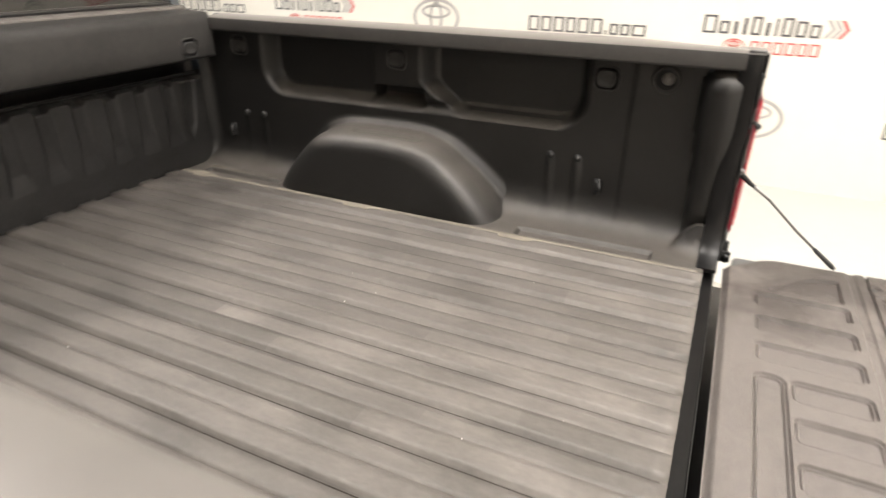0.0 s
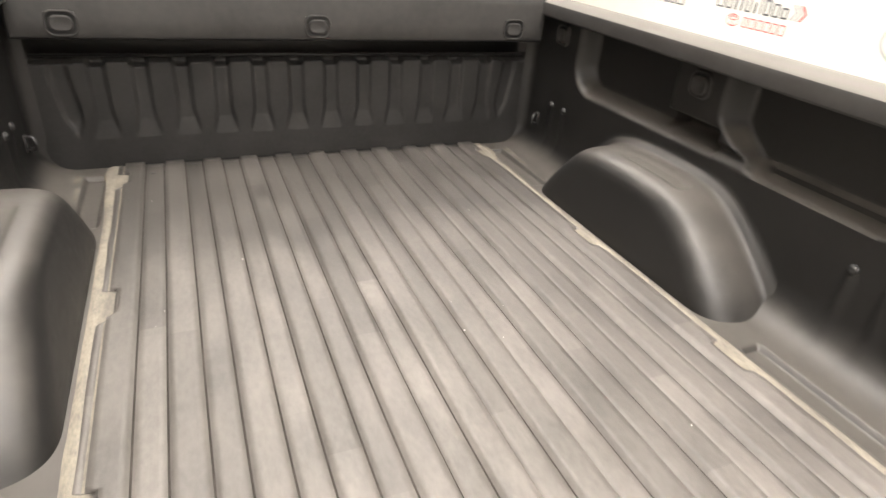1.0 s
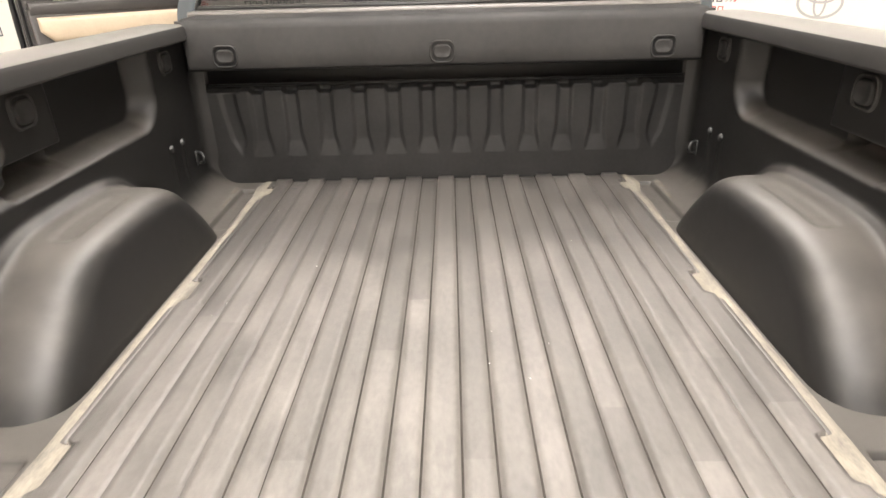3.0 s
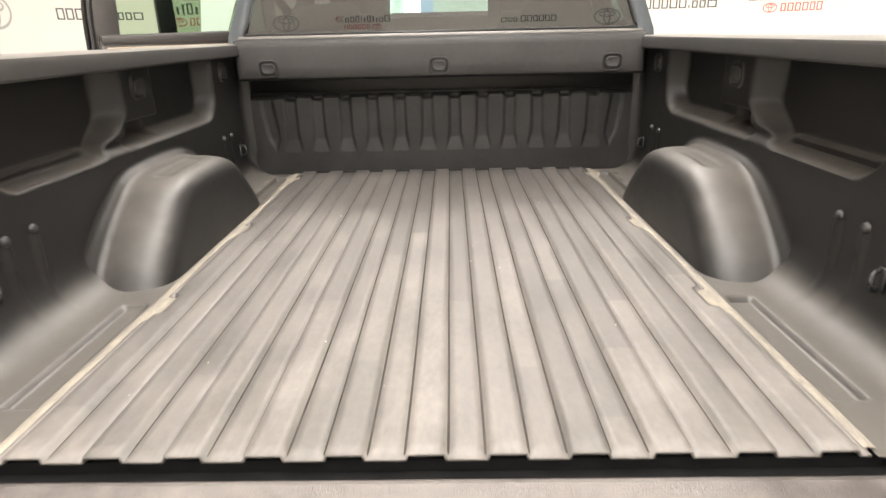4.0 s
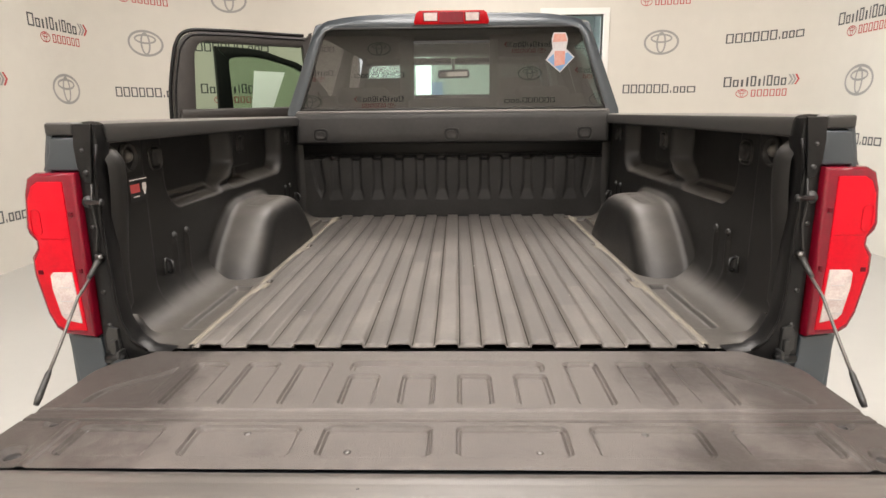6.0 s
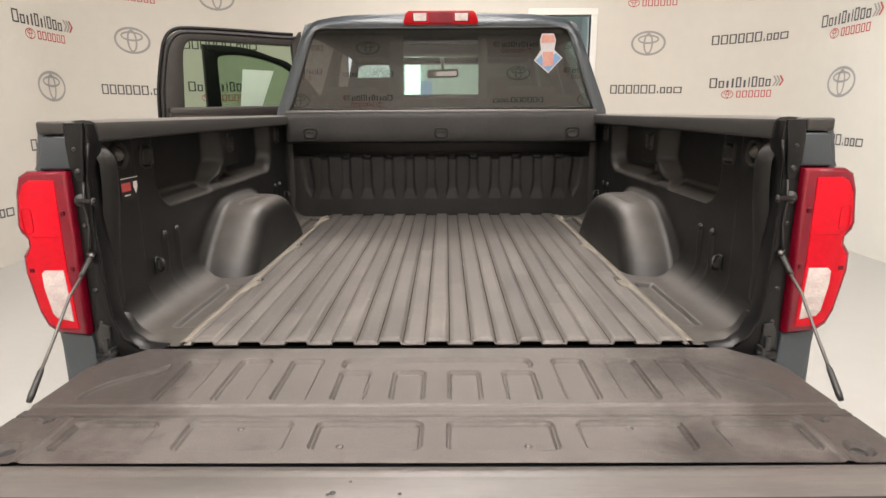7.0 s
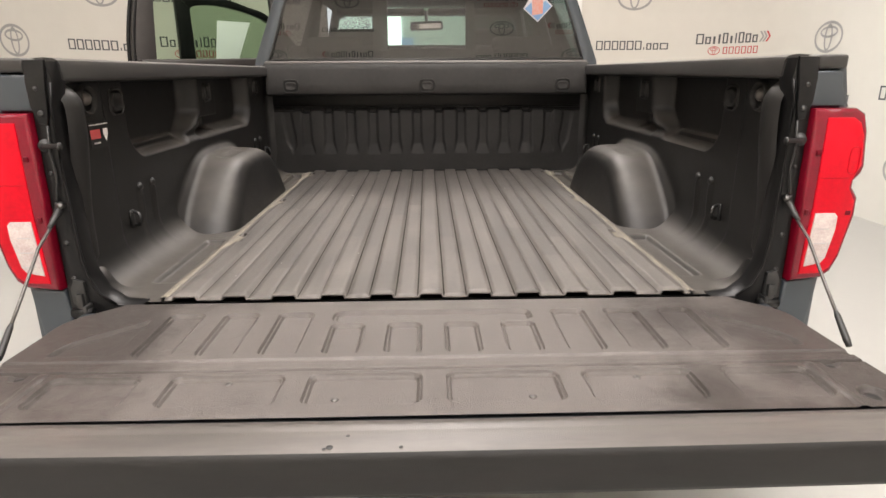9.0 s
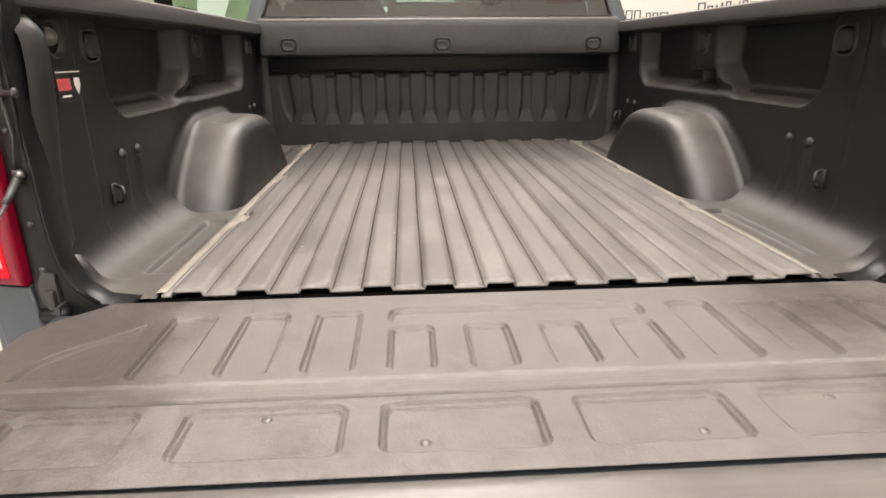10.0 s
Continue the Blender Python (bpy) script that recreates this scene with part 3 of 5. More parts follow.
def bed_side(sign):
    r = 0.10
    zs = [FLOOR + r + (1.352 - FLOOR - r) * i / 96 for i in range(97)]
    profile = [("f", 0.612 + (0.81 - r - 0.612) * i / 22) for i in range(22)] + [("a", math.pi / 2 * i / 12) for i in range(13)] + [("w", z) for z in zs[1:]]

    def at(u, v):
        y = BED * u
        kind, k = profile[round(v * (len(profile) - 1))]
        corner = 0.0
        if y > BED - 0.038:
            corner = 0.038 - math.sqrt(max(0.0, 0.038 ** 2 - (y - BED + 0.038) ** 2))
        if kind == "f":
            x, z = k, FLOOR - 0.004
            for y0, y1 in ((0.130, 0.520), (1.395, 1.735)):
                z -= 0.012 * smoothstep(0.0, 0.010, -rbox(k, y, 0.628, 0.690, y0, y1, 0.010))
        elif kind == "a":
            x, z = 0.81 - r + r * math.sin(k), FLOOR - 0.004 + r - r * math.cos(k)
            w = (1 - math.cos(k))
            x += side_depth(y, z) * w - corner * w
        else:
            z = k - 0.004 * (1 if k < 1 else 0)
            x = 0.81 + side_depth(y, z) - corner
        if y < 0.11 and kind != "w":
            lift = (0.075 - math.sqrt(max(0.0, 0.075 ** 2 - max(0.0, x - 0.665) ** 2))) if x < 0.74 else 0.075
            z = max(z, FLOOR - 0.004 + lift * smoothstep(0.11, 0.03, y))
        return (sign * x, y, z)

    bm = sheet(at, 300, len(profile) - 1)
    if sign > 0:
        bmesh.ops.reverse_faces(bm, faces=bm.faces)
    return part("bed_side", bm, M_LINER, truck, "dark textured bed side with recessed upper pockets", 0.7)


def wheelhouse(sign):
    """A rounded wheel arch box: an outline in the side plane, swept inward and closed by a rounded edge."""
    yc = 0.985

    arch = [(1.400, 0.0), (1.372, 0.045), (1.325, 0.105), (1.250, 0.178), (1.180, 0.206), (1.110, 0.215), (1.000, 0.218), (0.900, 0.215), (0.845, 0.206), (0.795, 0.187), (0.745, 0.155), (0.690, 0.114), (0.626, 0.054), (0.586, 0.0)]

    def outline(u):
        """A smooth curve through the arch's corner points."""
        k = u * (len(arch) - 1)
        i = min(len(arch) - 2, int(k))
        t = k - i
        p0, p1, p2, p3 = arch[max(0, i - 1)], arch[i], arch[i + 1], arch[min(len(arch) - 1, i + 2)]
        return tuple(0.5 * (2 * b + (c - a) * t + (2 * a - 5 * b + 4 * c - d) * t * t + (3 * b - a - 3 * c + d) * t ** 3) for a, b, c, d in zip(p0, p1, p2, p3))

    def at(u, v):
        y, z = outline(u)
        if v < 0.14:
            a = math.pi / 2 * v / 0.14
            k, x = 1.150 - 0.150 * math.sin(a), 0.8095 - 0.0425 * (1 - math.cos(a))
            x -= 0.0036 * math.exp(-((v - 0.062) / 0.022) ** 2)
        elif v < 0.86:
            a = math.pi / 2 * (v - 0.14) / 0.72
            k, x = 1.0 - 0.30 * (1 - math.cos(a) ** 0.64), 0.767 - 0.140 * math.sin(a) ** 0.68
        else:
            k, x = 0.70 * (1 - (v - 0.86) / 0.14), 0.627 - 0.002 * (v - 0.86)
        yy, zz = yc + (y - yc) * k, z * k
        x += 0.10 * max(0.0, zz - 0.02) * smoothstep(0.2, 0.7, v)
        # shallow stamped panel on the top
        if 0.12 < v < 0.9:
            zz -= 0.0045 * smoothstep(0.0, 0.018, -rbox(yy, x, 0.86, 1.11, 0.695, 0.760, 0.028)) * smoothstep(0.15, 0.19, zz)
        return (sign * x, yy, FLOOR - 0.006 + zz)

    bm = sheet(at, 110, 80)
    bmesh.ops.remove_doubles(bm, verts=bm.verts, dist=0.0003)
    bmesh.ops.recalc_face_normals(bm, faces=bm.faces)
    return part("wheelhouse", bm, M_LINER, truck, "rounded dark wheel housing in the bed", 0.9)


def tie_ring(sign, y, x, z):
    bm = bmesh.new()
    pts = []
    for k in range(13):
        a = radians(-100 + 200 * k / 12)
        pts.append((sign * (x - 0.004 - 0.020 * max(0.0, math.cos(a)) ** 0.6), y - 0.010 * math.cos(a), z + 0.018 * math.sin(a)))
    rod(pts, 0.005, 8, bm)
    box(sign * (x - 0.002), sign * (x + 0.004), y - 0.011, y + 0.011, z - 0.024, z + 0.024, 0.002, 1, bm=bm)
    return part("tie_down_ring", bm, M_BLACK, truck, "black steel tie-down ring", 0.9)


for sign in (-1, 1):
    bed_side(sign)
    wheelhouse(sign)
    inward = (-sign, 0, 0)
    for y, z in ((0.338, 1.292), (0.992, 1.296), (1.630, 1.297)):
        x = 0.809 if y > 0.5 else 0.811
        cap = part("tie_down_cap", frame_ring((sign * x, y, z), (0, 1, 0), (0, 0, 1), inward, 0.076, 0.072, 0.025, 0.009, 0.006), M_HEADER, truck, "", 0.9)
        # black plate in place of the shade in the cap's recess
        part("recess_shade", box(sign * (x - 0.001), sign * (x + 0.002), y - 0.031, y + 0.031, z - 0.029, z + 0.029, 0.0008, 1), M_JAMB, cap)
        bm = button((sign * (x - 0.001), y, z), (0, 1, 0), (0, 0, 1), inward, 0.056, 0.049, 0.019, 0.008)
        part("button", bm, M_HEADER, cap, "", 0.9)
    cup = part("rubber_bumper", frame_ring((sign * 0.801, 0.182, 1.303), (0, 1, 0), (0, 0, 1), inward, 0.076, 0.076, 0.0375, 0.012, 0.010), M_HEADER, truck, "", 0.9)
    # the cup's shaded hollow, put in as a black disc
    part("hole", dome((sign * 0.8012, 0.182, 1.303), inward, 0.027, 0.0012), M_JAMB, cup)
    part("ball", dome((sign * 0.803, 0.178, 1.306), inward, 0.017, 0.018), M_LIP, cup, "", 0.9)
    for y in (0.391, 0.472, 1.553, 1.630):
        part("stake_knob", dome((sign * 0.8085, y, 1.060), inward, 0.012, 0.010), M_BLACK, truck, "", 0.9)
    tie_ring(sign, 0.325, 0.806, 0.983)
    tie_ring(sign, 1.700, 0.800, 0.990)

    # rail cap along the top of the side
    def cap_at(u, v, sign=sign):
        y = 0.005 + 1.735 * u
        inner = 0.742 + 0.026 * u
        outer = 0.845 + 0.087 * smoothstep(0.0, 0.35, y)
        pts = [(inner + 0.02, 1.346), (inner + 0.001, 1.347), (inner - 0.002, 1.352), (inner, 1.380), (inner + 0.004, 1.388), (inner + 0.012, 1.392), (outer - 0.072, 1.394), (outer - 0.027, 1.391), (outer - 0.007, 1.384), (outer, 1.370), (outer, 1.340), (outer - 0.032, 1.338), (inner + 0.02, 1.346)]
        x, z = pts[round(v * 12)]
        return (sign * x, y, z)

    bm = sheet(cap_at, 24, 12)
    bmesh.ops.remove_doubles(bm, verts=bm.verts, dist=0.0001)
    bmesh.ops.holes_fill(bm, edges=[e for e in bm.edges if e.is_boundary], sides=20)
    bmesh.ops.recalc_face_normals(bm, faces=bm.faces)
    part("rail_cap", bm, M_CAP, truck, "matt black rail cap along the bed side", 0.6)

    # outer skin of the bed side, with the wheel arch left open
    def skin_at(u, v, sign=sign):
        y = -0.035 + 1.88 * u
        z = 0.52 + 0.865 * v
        heights = ((0.52, 0.925), (0.62, 0.955), (0.75, 0.945), (0.915, 0.945), (1.08, 0.985), (1.20, 0.975), (1.29, 0.945), (1.385, 0.930))
        for (za, xa), (zb, xb) in zip(heights, heights[1:]):
            if za <= z <= zb + 1e-6:
                x = xa + (xb - xa) * smoothstep(0, 1, (z - za) / (zb - za))
                break
        x -= 0.085 * smoothstep(0.32, -0.035, y) * (1.0 if z < 1.25 else 1.05)
        if z < 0.95:
            x += 0.045 * smoothstep(0.09, 0.02, abs(math.hypot(y - 0.985, z - 0.42) - 0.50)) * smoothstep(0.5, 0.6, z)
        return (sign * x, y, z)

    bm = sheet(skin_at, 94, 43)
    gone = [f for f in bm.faces if math.hypot(f.calc_center_median().y - 0.985, f.calc_center_median().z - 0.42) < 0.475]
    bmesh.ops.delete(bm, geom=gone, context="FACES")
    ob = part("fender", bm, M_PAINT, truck, "dark slate painted outer bed side", 0.9)
    thick = ob.modifiers.new("thickness", "SOLIDIFY")
    thick.thickness, thick.offset = 0.012, 0.0

    # rear jamb: black painted plate between liner and lamp
    jamb = [(0.748, 1.386), (0.785, 1.386), (0.792, 1.300), (0.792, 0.800), (0.745, 0.800), (0.700, 0.846), (0.640, 0.858), (0.640, 0.868), (0.690, 0.874), (0.722, 0.900), (0.742, 0.945), (0.748, 1.000), (0.752, 1.150), (0.752, 1.300), (0.742, 1.345)]
    ob = part("jamb", prism([(sign * x, -0.032, z) for x, z in jamb], (0, 0.050, 0), 0.004), M_JAMB, truck, "glossy black tailgate jamb", 0.6)
    part("flange", rod([(sign * x, -0.034, z) for x, z in ((0.744, 1.345), (0.753, 1.300), (0.7535, 1.150), (0.749, 1.000), (0.743, 0.945), (0.723, 0.900), (0.690, 0.874))], 0.0032, 8), M_JAMB, ob, "", 0.9)
    for x, z, r in ((0.778, 1.165, 0.005), (0.774, 1.015, 0.006), (0.772, 0.935, 0.006), (0.776, 0.885, 0.007)):
        part("bolt_head", dome((sign * x, -0.032, z), (0, -1, 0), r, r * 0.6), M_BLACK, ob, "", 0.9)
    bracket = [(0.746, 1.3885), (0.787, 1.3885), (0.791, 1.345), (0.789, 1.298), (0.778, 1.266), (0.762, 1.262), (0.757, 1.292), (0.754, 1.330)]
    plate = part("jamb_bracket", prism([(sign * x, -0.0405, z) for x, z in bracket], (0, 0.009, 0), 0.003, 2), M_JAMB, ob, "black bracket at the jamb top", 0.6)
    for x, z, r in ((0.772, 1.334, 0.0045), (0.770, 1.286, 0.0065)):
        part("bracket_bolt", dome((sign * x, -0.0405, z), (0, -1, 0), r, r * 0.7), M_BLACK, plate, "", 0.9)
    part("wire", rod([(sign * 0.764, -0.036, 1.262), (sign * 0.768, -0.040, 1.215), (sign * 0.765, -0.038, 1.160), (sign * 0.769, -0.041, 1.120), (sign * 0.772, -0.037, 1.105)], 0.0026, 8), M_BLACK, ob, "thin black wire", 0.9)
    latch = [(0.750, 0.930), (0.770, 0.936), (0.780, 0.915), (0.779, 0.880), (0.764, 0.868), (0.748, 0.876)]
    part("latch_plate", prism([(sign * x, -0.042, z) for x, z in latch], (0, 0.011, 0), 0.003, 2), M_BLACK, ob, "black latch plate", 0.6)
    hinge = part("hinge", rod([(sign * 0.735, -0.048, 0.862), (sign * 0.778, -0.048, 0.862)], 0.011, 14), M_JAMB, ob, "black tailgate hinge", 0.7)
    bm = box(sign * 0.752, sign * 0.766, -0.052, -0.030, 0.858, 0.905, 0.003)
    box(sign * 0.742, sign * 0.750, -0.060, -0.030, 0.850, 0.880, 0.002, bm=bm)
    part("hinge_bracket", bm, M_BLACK, ob, "", 0.6)
    strike = part("striker", rod([(sign * 0.778, -0.030, 1.222), (sign * 0.775, -0.036, 1.222)], 0.014, 16), M_BLACK, truck, "", 0.7)
    part("pin", rod([(sign * 0.776, -0.045, 1.222), (sign * 0.742, -0.050, 1.222), (sign * 0.741, -0.050, 1.222), (sign * 0.738, -0.050, 1.222)], [0.005, 0.005, 0.008, 0.008], 12), M_BLACK, strike, "", 0.7)

    # fender end faces above and below the lamp
    part("cap_end", box(sign * 0.789, sign * 0.850, -0.038, 0.030, 1.364, 1.392, 0.006, 3), M_CAP, truck, "matt black end of the rail cap", 0.6)
    top = [(0.788, 1.362), (0.847, 1.362), (0.849, 1.350), (0.852, 1.330), (0.870, 1.2885), (0.788, 1.2885)]
    part("fender_corner", prism([(sign * x, -0.036, z) for x, z in top], (0, 0.12, 0), 0.008, 3), M_PAINT, truck, "dark slate fender corner above the lamp", 0.6)
    low = [(0.795, 0.908), (0.872, 0.918), (0.868, 0.860), (0.858, 0.760), (0.780, 0.760)]
    part("fender_corner", prism([(sign * x, -0.036, z) for x, z in low], (0, 0.12, 0), 0.008, 3), M_PAINT, truck, "dark slate fender corner below the lamp", 0.6)

    # tail light
    shell = [(0.792, 1.287), (0.880, 1.287), (0.899, 1.276), (0.910, 1.240), (0.918, 1.168), (0.914, 1.152), (0.901, 1.136), (0.901, 1.122), (0.916, 1.100), (0.917, 1.060), (0.900, 0.968), (0.886, 0.934), (0.866, 0.919), (0.797, 0.912)]
    lamp = part("tail_light", prism([(sign * x, -0.050, z) for x, z in shell], (0, 0.10, 0), 0.010, 3), M_REDDARK, truck, "tall red tail light with a clear reversing lens", 0.6)
    lit = [(0.819, 1.268), (0.874, 1.268), (0.889, 1.258), (0.900, 1.232), (0.907, 1.170), (0.891, 1.138), (0.891, 1.120), (0.906, 1.094), (0.906, 1.062), (0.891, 0.976), (0.878, 0.945), (0.861, 0.932), (0.812, 0.930), (0.815, 1.000), (0.819, 1.080)]
    part("red_lens", prism([(sign * x, -0.053, z) for x, z in lit], (0, 0.01, 0), 0.0025, 2), M_RED, lamp, "bright red lens", 0.6)
    clear = [(0.825, 1.068), (0.868, 1.068), (0.875, 1.061), (0.875, 1.030), (0.864, 0.968), (0.855, 0.956), (0.819, 0.948)]
    lens = part("reversing_lens", prism([(sign * x, -0.0555, z) for x, z in clear], (0, 0.008, 0), 0.0025, 2), M_WHITE, lamp, "clear reversing lens", 0.6)

    part("lens_ring", frame_ring((sign * 0.888, -0.053, 1.180), (1, 0, 0), (0, 0, 1), (0, -1, 0), 0.023, 0.058, 0.0112, 0.0022, 0.0010), M_REDMARK, lamp)
    for x, z, w in ((0.806, 1.196, 0.010), (0.803, 1.070, 0.008), (0.890, 1.068, 0.012)):
        part("lens_clip", box(sign * x, sign * (x + w), -0.0542, -0.049, z - 0.005, z + 0.005, 0.001, 1), M_CLIP, lamp, "dark red moulded clip")
    part("lens_seam", box(sign * 0.822, sign * 0.884, -0.0537, -0.052, 1.1425, 1.1445, 0.0005, 1), M_REDMARK, lamp)
    for z0, z1 in ((0.968, 0.971), (1.000, 1.0025), (1.032, 1.0345)):
        part("lens_groove", box(sign * 0.832, sign * 0.860, -0.0562, -0.054, z0, z1, 0.0006, 1), M_FADED, lens)

    # tailgate cable
    cable = part("tailgate_cable", rod([(sign * 0.772, -0.038, 1.085), (sign * 0.776, -0.12, 1.030), (sign * 0.772, -0.20, 0.958), (sign * 0.767, -0.262, 0.909)], 0.0032, 10), M_CABLE, truck, "thin steel tailgate stay cable", 0.9)
    part("end_fitting", rod([(sign * 0.770, -0.036, 1.104), (sign * 0.771, -0.038, 1.092), (sign * 0.774, -0.066, 1.068), (sign * 0.775, -0.078, 1.060)], [0.009, 0.008, 0.006, 0.0045], 10), M_BLACK, cable, "", 0.9)
    part("stud", dome((sign * 0.768, -0.036, 1.098), (-sign * 0.4, -1, 0), 0.009, 0.013), M_STEEL, cable, "", 0.9)
    part("boot", rod([(sign * 0.768, -0.245, 0.923), (sign * 0.768, -0.252, 0.917), (sign * 0.764, -0.292, 0.886), (sign * 0.763, -0.302, 0.878)], [0.0035, 0.0055, 0.0065, 0.005], 10), M_BLACK, cable, "black rubber boot", 0.9)


# bed floor: a ribbed mat with hollow ribs, and the dusty seams beside it
PITCH, SHIFT = 0.1117, 0.0018


def rib(x):
    """Height of the floor over its valleys: flat-topped ribs with steep sides and a narrow gutter at their feet."""
    d = abs((x - SHIFT + PITCH / 2) % PITCH - PITCH / 2)
    if d <= 0.0258:
        return 0.0085
    if d <= 0.0290:
        return 0.0085 - 0.0130 * (d - 0.0258) / 0.0032
    if d <= 0.0312:
        return -0.0045
    if d <= 0.0325:
        return -0.0045 * (0.0325 - d) / 0.0013
    return 0.0


xs = []
HALF_RIB = (0.0, 0.014, 0.0258, 0.0290, 0.0312, 0.0325, 0.045)
for k in range(-5, 6):
    for d in HALF_RIB:
        xs.append(SHIFT + k * PITCH + d)
        if d:
            xs.append(SHIFT + k * PITCH - d)
    xs.append(SHIFT + (k - 0.5) * PITCH)
xs = [x for x in xs if abs(x) < 0.6] + [-0.602, 0.602]
xs = sorted(xs)
NOTCHES = ((0.440, 0.548), (0.965, 1.078), (1.632, 1.728))


def mat_edge(y):
    cut = 0.0
    for y0, y1 in NOTCHES:
        cut = max(cut, 0.033 * smoothstep(y1 + 0.003, y1 - 0.006, y) * smoothstep(y0 - 0.012, y0 + 0.016, y))
    return 0.602 - cut


bm = bmesh.new()
ys = sorted([1.80 * i / 60 for i in range(61)] + [y + d for y0, y1 in NOTCHES for y, ds in ((y0, (-0.012, -0.005, 0.002, 0.009, 0.016)), (y1, (-0.006, -0.003, 0.0, 0.003))) for d in ds])
grid = []
for y in ys:
    e = mat_edge(y)
    bow = 0.0012 * noise.noise((0.0, y * 3.0, 1.0))
    grid.append([bm.verts.new((max(-e, min(e, x + 0.0016 * noise.noise((x * 2, y * 2.2, 3.0)))), y, FLOOR + max(rib(x), -0.0045 * smoothstep(0.0, 0.02, y)) + bow)) for x in xs])
for a, b in zip(grid, grid[1:]):
    for k in range(len(xs) - 1):
        if (a[k].co - a[k + 1].co).length > 1e-6 or (b[k].co - b[k + 1].co).length > 1e-6:
            bm.faces.new((a[k], a[k + 1], b[k + 1], b[k]))
mat = part("bed_floor", bm, M_MAT, truck, "worn grey ribbed bed floor with dusty scuffs", 0.22)
thick = mat.modifiers.new("thickness", "SOLIDIFY")
thick.thickness, thick.offset = 0.004, -1.0
part("floor_pan", box(-0.63, 0.63, 0.012, 1.86, 0.841, FLOOR - 0.0105), M_JAMB, truck, "black underside of the bed floor")
part("sill", box(-0.745, 0.745, -0.030, 0.300, 0.79, FLOOR - 0.030, 0.004), M_JAMB, truck, "black sill below the bed floor")
# dark strips along the gutters at the ribs' feet
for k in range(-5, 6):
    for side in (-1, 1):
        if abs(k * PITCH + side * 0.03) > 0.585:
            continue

        def gutter_at(u, v, k=k, side=side):
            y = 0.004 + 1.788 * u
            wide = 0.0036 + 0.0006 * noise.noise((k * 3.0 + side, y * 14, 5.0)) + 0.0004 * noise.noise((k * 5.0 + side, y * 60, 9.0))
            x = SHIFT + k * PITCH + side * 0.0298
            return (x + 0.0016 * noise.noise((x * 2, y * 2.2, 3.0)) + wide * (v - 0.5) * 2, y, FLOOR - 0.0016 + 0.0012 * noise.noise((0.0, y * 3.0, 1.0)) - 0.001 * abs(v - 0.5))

        part("gutter_strip", sheet(gutter_at, 150, 2), M_GUTTER, mat)
for sign in (-1, 1):
    def seam(u, v, sign=sign):
        y = 0.014 + 1.782 * u
        x = 0.570 + (0.619 + 0.018 * smoothstep(1.45, 1.62, y) * (0.6 + noise.noise((y * 9, 2.0, sign))) - 0.570) * v + 0.0015 * noise.noise((v * 3, y * 12, sign))
        return (sign * x, y, FLOOR - 0.0015 + 0.003 * smoothstep(0.5, 0.75, v) * smoothstep(1.0, 0.8, v))

    bm = sheet(seam, 120, 8)
    if sign > 0:
        bmesh.ops.reverse_faces(bm, faces=bm.faces)
    part("seam_strip", bm, M_DUST, truck, "tan dusty seam beside the ribbed floor", 0.9)


# front wall of the bed, with its row of pressed recesses, and the header above
def bulk_at(u, v):
    x = -0.800 + 1.60 * u
    z = FLOOR - 0.004 + 0.334 * v
    k = math.floor((x - SHIFT) / PITCH)
    k = max(-7, min(6, k))
    c = SHIFT + (k + 0.5) * PITCH
    # the channels widen towards their sloping feet; the outermost pair lean and are narrow
    half = 0.0175 + 0.0135 * smoothstep(1.050, 0.955, z)
    if k in (-7, 6):
        c -= math.copysign(0.016 + 0.020 * smoothstep(1.17, 0.98, z), c)
        half = 0.019 * smoothstep(0.965, 1.03, z)
    across = smoothstep(half + 0.012, half - 0.004, abs(x - c))
    up = min(1.0, max(0.0, (z - 0.958) / 0.054))
    d = 0.0085 * across * up
    top = 1.163 + 0.014 * (1 - across) if k not in (-7, 6) else 1.172
    d += 0.034 * smoothstep(top, top + 0.012, z)
    return (x, BED + d, z)


part("front_panel", sheet(bulk_at, 480, 104), M_BULK, truck, "dark pressed front wall of the bed", 0.9)
# added plate, black in place of the deep shade under the header
part("cavity_back", box(-0.80, 0.80, 1.905, 1.925, 1.05, 1.30), M_JAMB, truck, "black backing put in for the shade behind the header")
part("gap_lip", rod([(-0.770, 1.826, 1.1945), (0.770, 1.826, 1.1945)], 0.0045, 8), M_BULK, truck, "dark folded lip above the front wall", 0.9)

def header_at(u, v):
    x = -0.787 + 1.574 * u
    prof = [(1.84, 1.254), (1.738, 1.254), (1.724, 1.2565), (1.714, 1.263), (1.7095, 1.274), (1.7105, 1.31), (1.7165, 1.374), (1.7195, 1.388), (1.7255, 1.397), (1.734, 1.402), (1.748, 1.405), (1.86, 1.408), (1.86, 1.254)]
    y, z = prof[round(v * 12)]
    e = min(u, 1 - u) * 1.574
    if e < 0.02:
        y = max(y, 1.712 + 0.02 - math.sqrt(max(0, 0.0004 - (0.02 - e) ** 2)) if y < 1.74 else y)
    return (x, y, z)


bm = sheet(header_at, 160, 12)
bmesh.ops.recalc_face_normals(bm, faces=bm.faces)
header = part("header", bm, M_HEADER, truck, "satin grey-black header across the bed front", 0.6)
